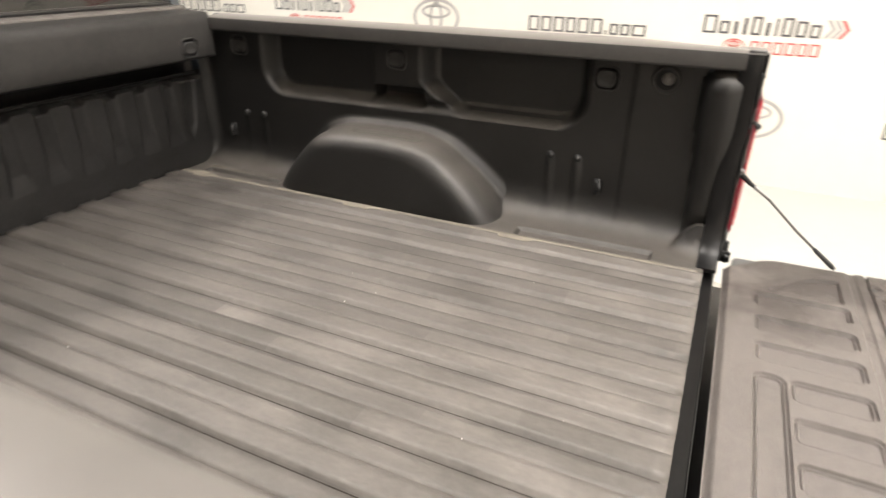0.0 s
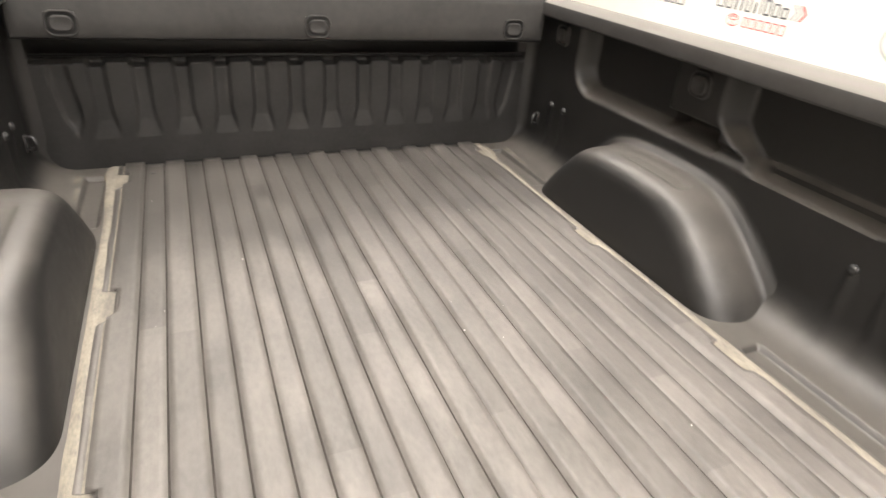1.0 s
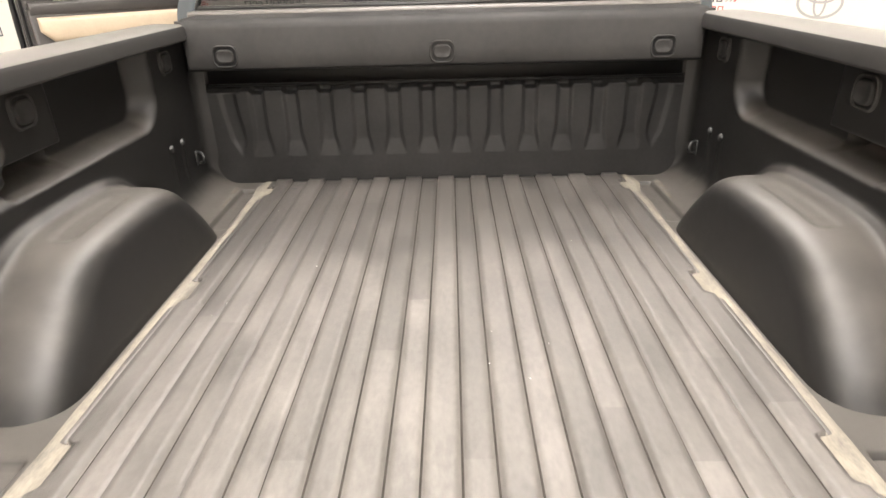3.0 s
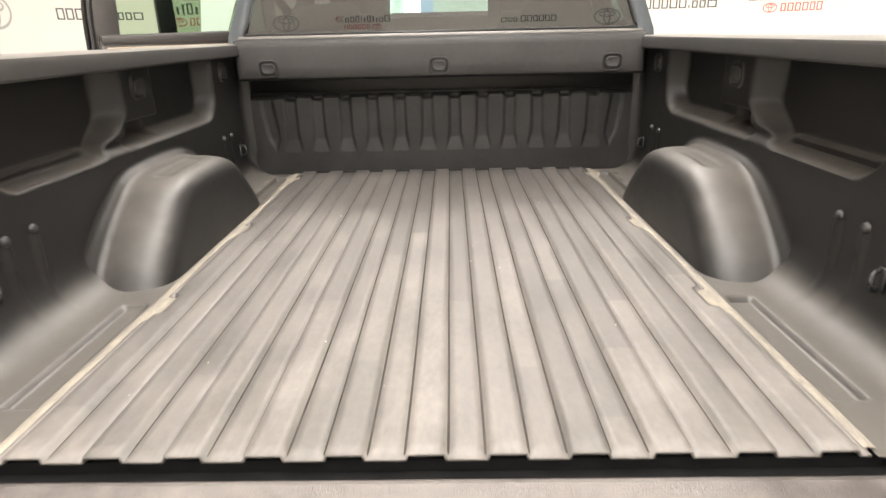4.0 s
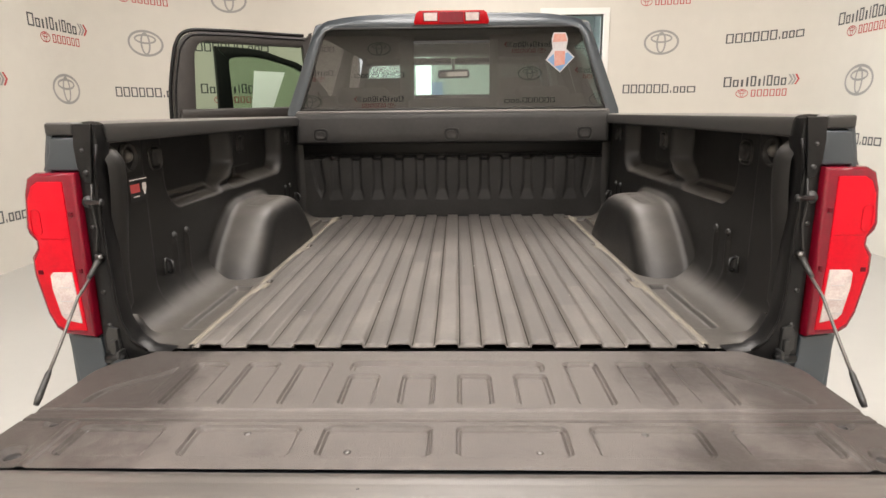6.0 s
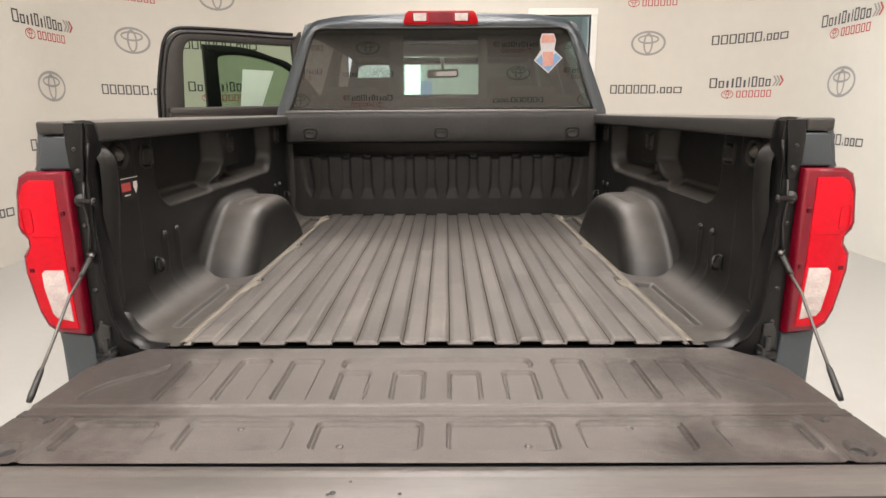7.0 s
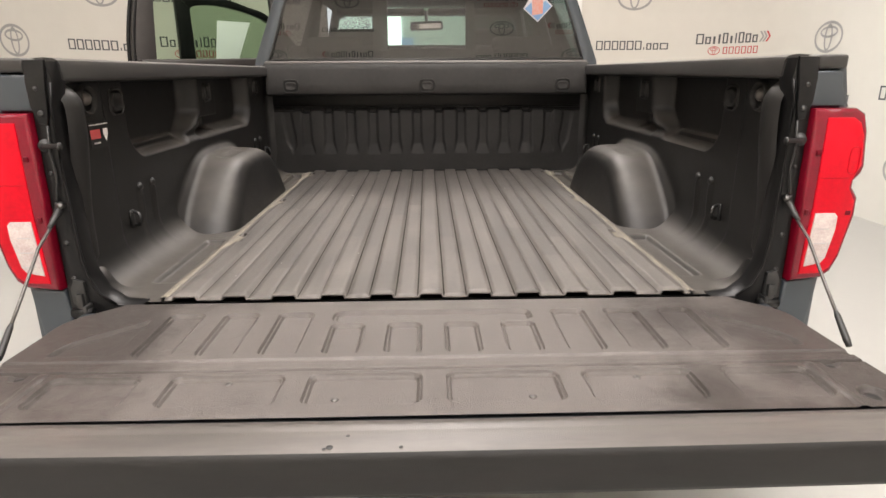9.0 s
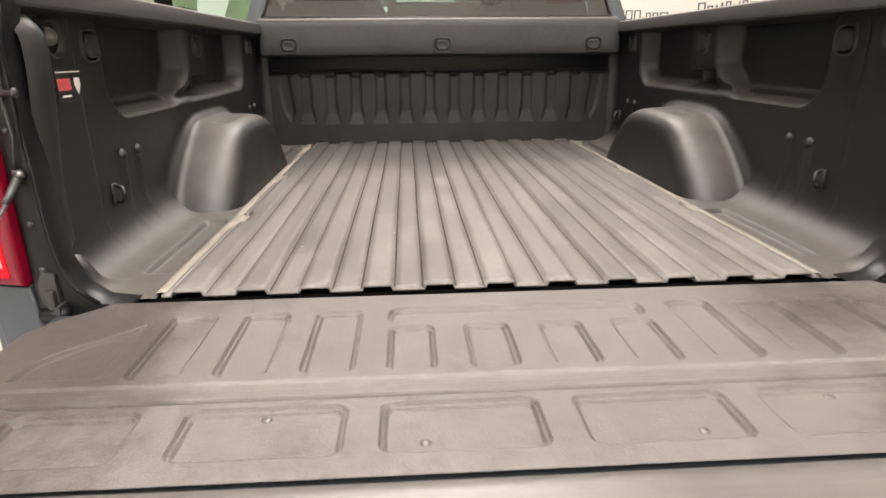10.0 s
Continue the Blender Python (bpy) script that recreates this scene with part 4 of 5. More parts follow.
for x in (-0.658, 0.0, 0.660):
    cap = part("tie_down_cap", frame_ring((x, 1.7100, 1.299), (1, 0, 0), (0, 0, 1), (0, -1, 0.03), 0.078, 0.066, 0.024, 0.0065, 0.0045), M_HEADER, header, "", 0.9)
    # recess shade round the button, painted as a black plate
    part("recess_shade", box(x - 0.034, x + 0.034, 1.7088, 1.7125, 1.271, 1.327, 0.0008, 1), M_JAMB, header)
    bm = button((x, 1.7100, 1.299), (1, 0, 0), (0, 0, 1), (0, -1, 0.03), 0.056, 0.041, 0.018, 0.006)
    part("button", bm, M_HEADER, header, "", 0.9)


# ---- the tailgate, lying open ----
GATE = 0.884
gate = part("tailgate", box(-0.746, 0.746, -0.585, -0.066, 0.815, GATE - 0.012, 0.012), M_PAINT, truck, "open tailgate lying flat, with a dark textured inner panel", 0.6)


def gate_half(y):
    """Half width of the inner panel at a distance behind the bed; the hinge corners are cut back."""
    if y > -0.20:
        return 0.748 - 0.085 * smoothstep(-0.20, -0.045, y) ** 1.8
    return 0.748 + 0.010 * smoothstep(-0.2, -0.5, y)


PAD, MIDDLE = 0.1115, 0.005
PADS = [(MIDDLE + k * PAD - 0.029, MIDDLE + k * PAD + 0.029, -0.306, -0.182, 0.012) for k in (-1.5, -0.5, 0.5, 1.5)]
PADS += [(MIDDLE - 0.198, MIDDLE + 0.198, -0.166, -0.118, 0.018)]
PADS += [(MIDDLE + k * PAD - 0.031, MIDDLE + k * PAD + 0.031, -0.306, -0.123, 0.012) for k in (-4.5, -3.5, -2.5, 2.5, 3.5, 4.5)]
PADS += [(MIDDLE + s * c - h, MIDDLE + s * c + h, -0.473, -0.388, 0.012) for s in (-1, 1) for c, h in ((0.112, 0.0875), (0.334, 0.087), (0.550, 0.070))]


def gate_height(x, y):
    h = 0.0
    for x0, x1, y0, y1, r in PADS:
        if x0 - 0.02 < x < x1 + 0.02 and y0 - 0.02 < y < y1 + 0.02:
            sd = rbox(x, y, x0, x1, y0, y1, r)
            h -= 0.0080 * min(1.0, max(0.0, -sd / 0.0036))
            h -= 0.0055 * smoothstep(0.0038, 0.0008, abs(sd - 0.0020))
    ax = abs(x)
    if -0.310 < y < -0.115 and 0.53 < ax < 0.70:
        e = 0.678 - 0.125 * smoothstep(-0.303, -0.115, y) ** 1.5
        sd = max(ax - e, 0.562 - ax, y + 0.124, -0.305 - y)
        h -= 0.008 * smoothstep(0.0, 0.006, -sd)
    h -= 0.0035 * smoothstep(-0.322, -0.328, y) * smoothstep(-0.346, -0.340, y)
    h -= 0.0065 * smoothstep(-0.3620, -0.3645, y) * smoothstep(-0.3710, -0.3685, y)
    h -= 0.009 * smoothstep(0.0, 0.009, 0.024 - math.hypot(ax - 0.682, y + 0.472))
    h -= 0.006 * smoothstep(0.0, 0.009, 0.017 - math.hypot(ax - 0.678, y + 0.377))
    h += 0.003 * smoothstep(0.010, 0.004, abs(ax - 0.640)) * smoothstep(-0.36, -0.38, y)
    h -= 0.010 * smoothstep(-0.062, -0.046, y)
    return h


def gate_at(u, v):
    y = -0.045 - 0.467 * v
    w = gate_half(y)
    x = -w + 2 * w * u
    z = GATE + gate_height(x, y)
    z -= 0.012 * smoothstep(0.014, 0.0, w - abs(x))
    return (x, y, z)


bm = sheet(gate_at, 960, 310)
bmesh.ops.reverse_faces(bm, faces=bm.faces)
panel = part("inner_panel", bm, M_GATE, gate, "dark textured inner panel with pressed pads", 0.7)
# black discs painted in for the dark holes at the panel's corners
for s in (-1, 1):
    part("hole_disc", dome((s * 0.682, -0.472, GATE - 0.0088), (0, 0, 1), 0.012, 0.003), M_BLACK, gate, "black disc put in for a shaded hole", 0.9)
    part("hole_disc", dome((s * 0.678, -0.377, GATE - 0.0058), (0, 0, 1), 0.007, 0.002), M_BLACK, gate, "black disc put in for a shaded hole", 0.9)
for x, y in ((-0.150, -0.453), (0.158, -0.453), (-0.330, -0.398), (0.340, -0.398)):
    part("rivet", dome((x, y, GATE - 0.0078), (0, 0, 1), 0.0065, 0.0025), M_CABLE, gate, "", 0.9)


def spoiler(prof):
    def at(u, v):
        x = -0.765 + 1.53 * u
        y, z = prof[round(v * (len(prof) - 1))]
        e = min(u, 1 - u) * 1.53
        z -= 0.010 * smoothstep(0.014, 0.0, e) * (1 if z > 0.87 else 0)
        y += 0.006 * (x / 0.765) ** 2
        return (x, y, z)

    return sheet(at, 120, len(prof) - 1)


# one plastic edge: top painted pale as if reflecting, upright face dark
part("top_cap", spoiler([(-0.5135, 0.860), (-0.5160, 0.879), (-0.5185, 0.8815), (-0.538, 0.8835), (-0.542, 0.8820), (-0.548, 0.8825), (-0.565, 0.8815), (-0.580, 0.8795), (-0.587, 0.8765)]), M_LIP, gate, "grey cap along the tailgate top edge, its reflections painted in", 0.7)
part("outer_edge", spoiler([(-0.587, 0.8765), (-0.591, 0.8730), (-0.593, 0.866), (-0.594, 0.850), (-0.594, 0.816), (-0.590, 0.808), (-0.56, 0.806)]), M_EDGE, gate, "dark outer face of the tailgate edge", 0.7)
for x, y, z, r in ((-0.138, -0.578, 0.8795, 0.005), (-0.145, -0.581, 0.8788, 0.003), (-0.116, -0.556, 0.8817, 0.003), (-0.042, -0.580, 0.8791, 0.003)):
    part("scuff", dome((x, y, z), (0, 0, 1), r, 0.0012), M_BLACK, gate, "small dark scuff", 0.9)
part("handle_plate", box(-0.13, 0.13, -0.46, -0.36, 0.806, 0.816, 0.004), M_BLACK, gate)

# ---- the cab ----
# back wall of the cab: bottom panel, pillars and roof edge round the rear window
WIN = [(-0.806, 1.422), (0.806, 1.422), (0.795, 1.45), (0.682, 1.794), (0.664, 1.825), (0.628, 1.838), (-0.628, 1.838), (-0.664, 1.825), (-0.682, 1.794), (-0.795, 1.45)]


def back_y(z):
    """The cab's back leans forward towards the roof."""
    return 1.925 + 0.12 * (z - 1.41) + 0.10 * max(0.0, z - 1.80) ** 1.5


def cab_half(z):
    """Half width of the cab by height."""
    if z < 1.20:
        return 0.985
    if z < 1.42:
        return 0.985 - 0.105 * smoothstep(1.20, 1.42, z)
    return 0.880 - 0.150 * (z - 1.42) / 0.42 - 0.10 * max(0.0, (z - 1.80) / 0.13) ** 2 * 0.6


def cab_back():
    """A band between the window's outline and the cab's outline."""
    bm = bmesh.new()
    inner = []
    for (xa, za), (xb, zb) in zip(WIN, WIN[1:] + WIN[:1]):
        n = max(1, int(math.hypot(xb - xa, zb - za) / 0.06))
        inner += [(xa + (xb - xa) * i / n, za + (zb - za) * i / n) for i in range(n)]
    loops = []
    for k in (0.0, 0.10, 0.5, 0.9, 1.0):
        ring = []
        for x, z in inner:
            if z < 1.425:
                ox, oz = x * 1.08, 1.30
            elif z < 1.80:
                ox, oz = math.copysign(cab_half(z), x), z
            else:
                t = min(1.0, abs(x) / 0.69)
                ox, oz = x * (1 + 0.06 * t ** 4), 1.918 - 0.055 * t ** 6
                if abs(x) > 0.66:
                    ox, oz = math.copysign(0.736 - 0.10 * max(0, (z - 1.80) / 0.045), x), 1.86 + (z - 1.80) * 0.6
            px, pz = x + (ox - x) * k, z + (oz - z) * k
            ring.append(bm.verts.new((px, back_y(pz) + 0.006 * smoothstep(0.1, 0.0, k) + 0.05 * smoothstep(0.85, 1.0, k), pz)))
        loops.append(ring)
    for a, b in zip(loops, loops[1:]):
        n = len(a)
        for i in range(n):
            bm.faces.new((a[i], a[(i + 1) % n], b[(i + 1) % n], b[i]))
    bmesh.ops.recalc_face_normals(bm, faces=bm.faces)
    return part("cab_back", bm, M_PAINT, truck, "dark slate painted back of the cab", 0.8)


cab_back()


def pane(name, outline, mat, parent, label, off=0.008, thick=0.004):
    bm = prism([(x, back_y(z) + off, z) for x, z in outline], (0, thick, 0))
    for k in range(1, 22):
        bmesh.ops.bisect_plane(bm, geom=bm.verts[:] + bm.edges[:] + bm.faces[:], plane_co=(0, 0, 1.42 + 0.02 * k), plane_no=(0, 0, 1))
    for v in bm.verts:
        v.co.y += 0.0008 * ((v.co.z - 1.63) / 0.2) ** 2
    bm.normal_update()
    for f in bm.faces:
        f.material_index = 0 if f.normal.y < -0.5 else 1
    ob = part(name, bm, mat, parent, label, 0.6)
    ob.data.materials.append(M_PLAIN)
    ob.visible_shadow = False
    return ob


rear_window = part("rear_window", prism([(x * 1.0, back_y(z) + 0.004, z) for x, z in [(-0.806, 1.422), (0.806, 1.422), (0.803, 1.431), (-0.803, 1.431)]], (0, 0.01, 0)), M_CAP, truck, "tinted rear window with a sliding middle pane")
left = [(-0.803, 1.428), (-0.199, 1.428), (-0.199, 1.835), (-0.628, 1.835), (-0.662, 1.823), (-0.680, 1.794), (-0.793, 1.45)]
pane("side_pane", left, M_TINT, rear_window, "dark tinted glass pane")
pane("side_pane", [(-x, z) for x, z in left[::-1]], M_TINT, rear_window, "dark tinted glass pane")
pane("upper_pane", [(-0.199, 1.768), (0.199, 1.768), (0.199, 1.835), (-0.199, 1.835)], M_TINT, rear_window, "dark tinted glass pane")
pane("lower_pane", [(-0.199, 1.428), (0.199, 1.428), (0.199, 1.478), (-0.199, 1.478)], M_TINT, rear_window, "dark tinted glass pane")
pane("slider_pane", [(-0.199, 1.478), (0.199, 1.478), (0.199, 1.768), (-0.199, 1.768)], M_CLEAR, rear_window, "lighter sliding glass pane")
for x0, x1 in ((-0.275, -0.199), (0.199, 0.245)):
    pane("overlap_pane", [(x0, 1.47), (x1, 1.47), (x1, 1.775), (x0, 1.775)], M_TINT, rear_window, "dark tinted glass where the panes overlap", 0.016)
for x0, x1, z0, z1 in ((-0.199, 0.199, 1.758, 1.773),):
    part("slider_rail", prism([(x0, back_y(z0) + 0.006, z0), (x1, back_y(z0) + 0.006, z0), (x1, back_y(z1) + 0.006, z1), (x0, back_y(z1) + 0.006, z1)], (0, 0.018, 0)), M_JAMB, rear_window)
bm = rod([(x, back_y(z) + 0.001, z) for x, z in WIN + WIN[:1]], 0.0055, 8)
part("window_seal", bm, M_BLACK, rear_window, "black rubber window seal", 0.9)
# the ledge's reflection is put into its pale base colour
part("window_ledge", box(-0.815, 0.815, 1.862, 1.935, 1.395, 1.4185, 0.008, 3), M_LIP, truck, "grey ledge below the rear window")

# high brake light on the roof edge
BRAKE = back_y(1.90) - 0.022
brake = part("high_brake_light", prism([(x, BRAKE, z) for x, z in ((-0.192, 1.852), (0.192, 1.852), (0.197, 1.868), (0.184, 1.910), (0.168, 1.922), (-0.168, 1.922), (-0.184, 1.910), (-0.197, 1.868))], (0, 0.09, 0), 0.008, 2), M_REDMID, truck, "red high brake light with two clear cargo lenses", 0.6)
part("brake_lens", prism([(x, BRAKE - 0.002, z) for x, z in ((-0.064, 1.860), (0.064, 1.860), (0.062, 1.914), (-0.062, 1.914))], (0, 0.01, 0), 0.002), M_REDDARK, brake, "dark red middle lens")
part("brake_gasket", box(-0.202, 0.202, BRAKE + 0.004, BRAKE + 0.06, 1.846, 1.853, 0.002, 1), M_BLACK, brake, "black gasket")
for s in (-1, 1):
    part("lens_frame", prism([(x, BRAKE - 0.0015, z) for x, z in ((s * 0.070, 1.866), (s * 0.146, 1.866), (s * 0.150, 1.913), (s * 0.068, 1.913))], (0, 0.01, 0), 0.002), M_CLIP, brake)
    part("cargo_lens", prism([(x, BRAKE - 0.003, z) for x, z in ((s * 0.075, 1.870), (s * 0.141, 1.870), (s * 0.144, 1.909), (s * 0.073, 1.909))], (0, 0.01, 0), 0.002), M_WHITE, brake, "clear cargo lens")


def roof_at(u, v):
    x = -0.70 + 1.40 * u
    y = 1.985 + 1.745 * v
    t = abs(x) / 0.70
    z = 1.926 - 0.095 * t ** 4 - 0.03 * smoothstep(0.06, 0.0, v) - 0.055 * smoothstep(0.82, 1.0, v) ** 1.4 + 0.012 * math.sin(math.pi * v)
    return (x * (1.02 + 0.02 * math.sin(math.pi * v)), y, z)


bm = sheet(roof_at, 60, 40)
ob = part("roof", bm, M_PAINT, truck, "dark slate painted cab roof", 0.9)
thick = ob.modifiers.new("thickness", "SOLIDIFY")
thick.thickness, thick.offset = 0.03, -1.0

bm = sheet(lambda u, v: (roof_at(u, v)[0] * 0.97, 2.02 + 1.64 * v, 1.888 - 0.070 * abs(2 * u - 1) ** 6 - 0.03 * smoothstep(0.8, 1.0, v)), 20, 20)
ob = part("headliner", bm, M_CLOTH, truck, "dark cloth headliner", 0.9)
thick = ob.modifiers.new("thickness", "SOLIDIFY")
thick.thickness, thick.offset = 0.010, -1.0
for s in (-1, 1):
    part("sun_visor", box(s * 0.012, s * 0.66, 3.40, 3.58, 1.770, 1.812, 0.012, 3), M_CLOTH, truck, "", 0.6)
    # pillars and sills of the cab
    part("rear_pillar", prism([(s * 0.905, 1.955, 1.30), (s * 0.890, 1.965, 1.42), (s * 0.735, 2.065, 1.87), (s * 0.735, 2.15, 1.89), (s * 0.895, 2.10, 1.42), (s * 0.935, 2.10, 1.30)], (-s * 0.045, 0, 0), 0.008), M_PAINT, truck, "", 0.6)
    part("middle_pillar", prism([(s * 0.94, 2.92, 0.60), (s * 0.935, 2.92, 1.25), (s * 0.735, 2.95, 1.87), (s * 0.735, 3.07, 1.87), (s * 0.935, 3.05, 1.25), (s * 0.94, 3.05, 0.60)], (-s * 0.06, 0, 0), 0.008), M_BROWN, truck, "", 0.6)
    part("front_pillar", prism([(s * 0.93, 4.10, 1.22), (s * 0.72, 3.62, 1.83), (s * 0.72, 3.70, 1.84), (s * 0.93, 4.22, 1.22)], (-s * 0.06, 0, 0), 0.008), M_PAINT, truck, "", 0.6)
    part("sill_panel", box(s * 0.86, s * 0.98, 1.90, 4.10, 0.50, 0.66, 0.02), M_PAINT, truck, "", 0.6)
    part("cab_corner", prism([(s * 0.985, 1.93, 0.62), (s * 0.985, 1.93, 1.20), (s * 0.955, 1.935, 1.28), (s * 0.93, 1.945, 1.34), (s * 0.93, 2.10, 1.34), (s * 0.985, 2.14, 1.20), (s * 0.985, 2.30, 0.95), (s * 0.985, 2.20, 0.62)], (-s * 0.08, 0, 0), 0.012, 3), M_PAINT, truck, "", 0.6)
part("cab_floor", box(-0.95, 0.95, 1.95, 4.15, 0.58, 0.64), M_BROWN, truck)
part("cab_rear_wall", box(-0.90, 0.90, 1.955, 1.99, 0.60, 1.385), M_BROWN, truck)
part("firewall", box(-0.92, 0.92, 4.12, 4.20, 0.60, 1.12), M_BLACK, truck)
part("dashboard", prism([(-0.90, 3.72, 0.85), (-0.90, 3.70, 1.12), (-0.90, 3.80, 1.20), (-0.90, 4.15, 1.18), (-0.90, 4.15, 0.85)], (1.80, 0, 0), 0.03, 3), M_BLACK, truck, "", 0.6)
ob = part("windshield", prism([(-0.86, 4.16, 1.20), (0.86, 4.16, 1.20), (0.70, 3.68, 1.86), (-0.70, 3.68, 1.86)], (0, 0.006, 0)), M_GREEN, truck, "pale green windshield glass")
ob.visible_shadow = False
# the interior mirror is turned towards the driver
mirror = part("inner_mirror", prism([(x * 0.93, 3.60 - 0.37 * x, z) for x, z in ((-0.125, 1.672), (0.125, 1.672), (0.138, 1.69), (0.132, 1.728), (0.118, 1.738), (-0.118, 1.738), (-0.132, 1.728), (-0.138, 1.69))], (0, 0.03, 0), 0.006), M_BLACK, truck, "black framed interior mirror", 0.6)
part("mirror_glass", prism([(x * 0.93, 3.596 - 0.37 * x, z) for x, z in ((-0.112, 1.684), (0.112, 1.684), (0.121, 1.694), (0.117, 1.720), (-0.117, 1.720), (-0.121, 1.694))], (0, 0.005, 0)), M_CHROME, mirror, "bright mirror glass")
part("stalk", rod([(0, 3.63, 1.735), (0, 3.68, 1.82)], 0.012, 8), M_BLACK, mirror)
for y0, xs3 in ((2.20, (-0.50, 0.0, 0.50)), (3.02, (-0.46, 0.46))):
    for x in xs3:
        seat = part("seat", box(x - 0.24, x + 0.24, y0 + 0.05, y0 + 0.50, 0.72, 0.92, 0.05, 3), M_CLOTH, truck, "dark cloth seat", 0.9)
        bm = prism([(x - 0.245, y0, 0.90), (x + 0.245, y0, 0.90), (x + 0.245, y0 - 0.10, 1.46), (x + 0.225, y0 - 0.11, 1.502), (x - 0.225, y0 - 0.11, 1.502), (x - 0.245, y0 - 0.10, 1.46)], (0, 0.12, 0), 0.03, 3)
        part("backrest", bm, M_CLOTH, seat, "", 0.9)
        if x or y0 > 3:
            bm = box(x - 0.15, x + 0.15, y0 - 0.13, y0 - 0.02, 1.44, 1.545 if y0 < 3 else 1.640, 0.04, 3)
            part("headrest", bm, M_CLOTH, seat, "", 0.9)

# closed doors on the passenger side
for y0, y1 in ((2.14, 2.96), (3.00, 4.08)):
    door = part("side_door", prism([(0.985, y0, 0.62), (0.985, y1, 0.62), (0.985, y1, 1.26), (0.985, y0, 1.26)], (-0.09, 0, 0), 0.015, 3), M_PAINT, truck, "closed dark slate side door", 0.6)
    ob = part("side_glass", prism([(0.935, y0 + 0.03, 1.26), (0.935, y1 - 0.03, 1.26), (0.745, min(y1 - 0.05, 3.62), 1.85), (0.745, y0 + 0.05, 1.85)], (-0.004, 0, 0)), M_GREEN if y0 > 2.9 else M_TINT, door)
    ob.visible_shadow = False
    part("handle", box(0.985, 1.012, y0 + 0.06, y0 + 0.24, 1.10, 1.135, 0.008), M_PAINT, door)


def rounded(points, steps=4):
    """A smooth curve through the corner points of an outline."""
    out = []
    for i in range(len(points) - 1):
        p0, p1, p2, p3 = points[max(0, i - 1)], points[i], points[i + 1], points[min(len(points) - 1, i + 2)]
        for k in range(steps):
            t = k / steps
            out.append(tuple(0.5 * (2 * b + (c - a) * t + (2 * a - 5 * b + 4 * c - d) * t * t + (3 * b - a - 3 * c + d) * t ** 3) for a, b, c, d in zip(p0, p1, p2, p3)))
    return out + [points[-1]]


# open doors on the driver's side; each hangs on a hinge and swings out
def open_door(name, hinge, free, length, front, label):
    way = (Vector(free) - Vector(hinge)).normalized()
    across = Vector((-way.y, way.x, 0))
    if across.y > 0:
        across = -across

    def at(u, z, w=0.0):
        p = Vector((hinge[0], hinge[1], 0)) + Vector((way.x, way.y, 0)) * u + across * w
        return (p.x, p.y, z)

    L = length
    belt = 1.30 if front else 1.445
    skin = [at(0, 0.62), at(L, 0.62), at(L, belt - 0.03), at(0, belt - 0.03)]
    door = part(name, prism(skin, across * -0.07, 0.015, 3), M_PAINT, truck, label, 0.6)
    part("inner_trim", prism([at(0.03, 0.66, 0.001), at(L - 0.03, 0.66, 0.001), at(L - 0.03, belt - 0.03, 0.001), at(0.03, belt - 0.03, 0.001)], across * 0.05, 0.02, 3), M_BROWN, door, "brown door trim", 0.6)
    part("belt_trim", prism([at(0.04, belt - 0.055, 0.001), at(L - 0.04, belt - 0.055, 0.001), at(L - 0.04, belt - 0.005, 0.001), at(0.04, belt + 0.012, 0.001)], across * 0.055, 0.014, 3), M_BROWN, door, "dark brown padded belt trim", 0.6)
    part("armrest", prism([at(0.08, belt - 0.155, 0.03), at(L - 0.10, belt - 0.155, 0.03), at(L - 0.06, belt - 0.115, 0.03), at(L - 0.06, belt - 0.062, 0.02), at(0.08, belt - 0.055, 0.02)], across * 0.05, 0.018, 3), M_TAN, door, "tan padded door panel", 0.6)
    # window frame: outer and inner outlines, rounded
    if front:
        outer = [(1.11, 1.26), (1.11, 1.427), (1.108, 1.70), (1.106, 1.885), (1.09, 1.900), (0.92, 1.902), (0.744, 1.889), (0.561, 1.841), (0.407, 1.790), (0.20, 1.60), (0.0, 1.26)]
        inner = [(1.003, 1.26), (1.003, 1.427), (1.006, 1.65), (1.008, 1.788), (0.988, 1.818), (0.926, 1.833), (0.793, 1.836), (0.611, 1.808), (0.421, 1.743), (0.28, 1.60), (0.14, 1.26)]
    else:
        outer = [(0.955, 1.26), (0.952, 1.40), (0.941, 1.566), (0.905, 1.76), (0.880, 1.83), (0.845, 1.875), (0.789, 1.898), (0.66, 1.904), (0.52, 1.906), (0.36, 1.906), (0.20, 1.905), (0.06, 1.905), (0.03, 1.89), (0.0, 1.26)]
        inner = [(0.83, 1.26), (0.822, 1.407), (0.808, 1.64), (0.800, 1.751), (0.790, 1.795), (0.765, 1.832), (0.719, 1.844), (0.62, 1.843), (0.526, 1.842), (0.37, 1.842), (0.22, 1.841), (0.12, 1.84), (0.10, 1.82), (0.07, 1.26)]
    outer, inner = rounded(outer), rounded(inner)
    bm = bmesh.new()
    rings = []
    for w in (0.012, -0.035):
        rings.append([bm.verts.new(at(u, z, w)) for u, z in outer])
        rings.append([bm.verts.new(at(u, z, w)) for u, z in inner])
    n = len(outer)
    for i in range(n - 1):
        bm.faces.new((rings[0][i], rings[0][i + 1], rings[1][i + 1], rings[1][i]))
        bm.faces.new((rings[2][i], rings[3][i], rings[3][i + 1], rings[2][i + 1]))
        bm.faces.new((rings[0][i], rings[2][i], rings[2][i + 1], rings[0][i + 1]))
        bm.faces.new((rings[1][i], rings[1][i + 1], rings[3][i + 1], rings[3][i]))
    bmesh.ops.recalc_face_normals(bm, faces=bm.faces)
    sharp = [e for e in bm.edges if len(e.link_faces) == 2 and e.calc_face_angle(0.0) > 0.9]
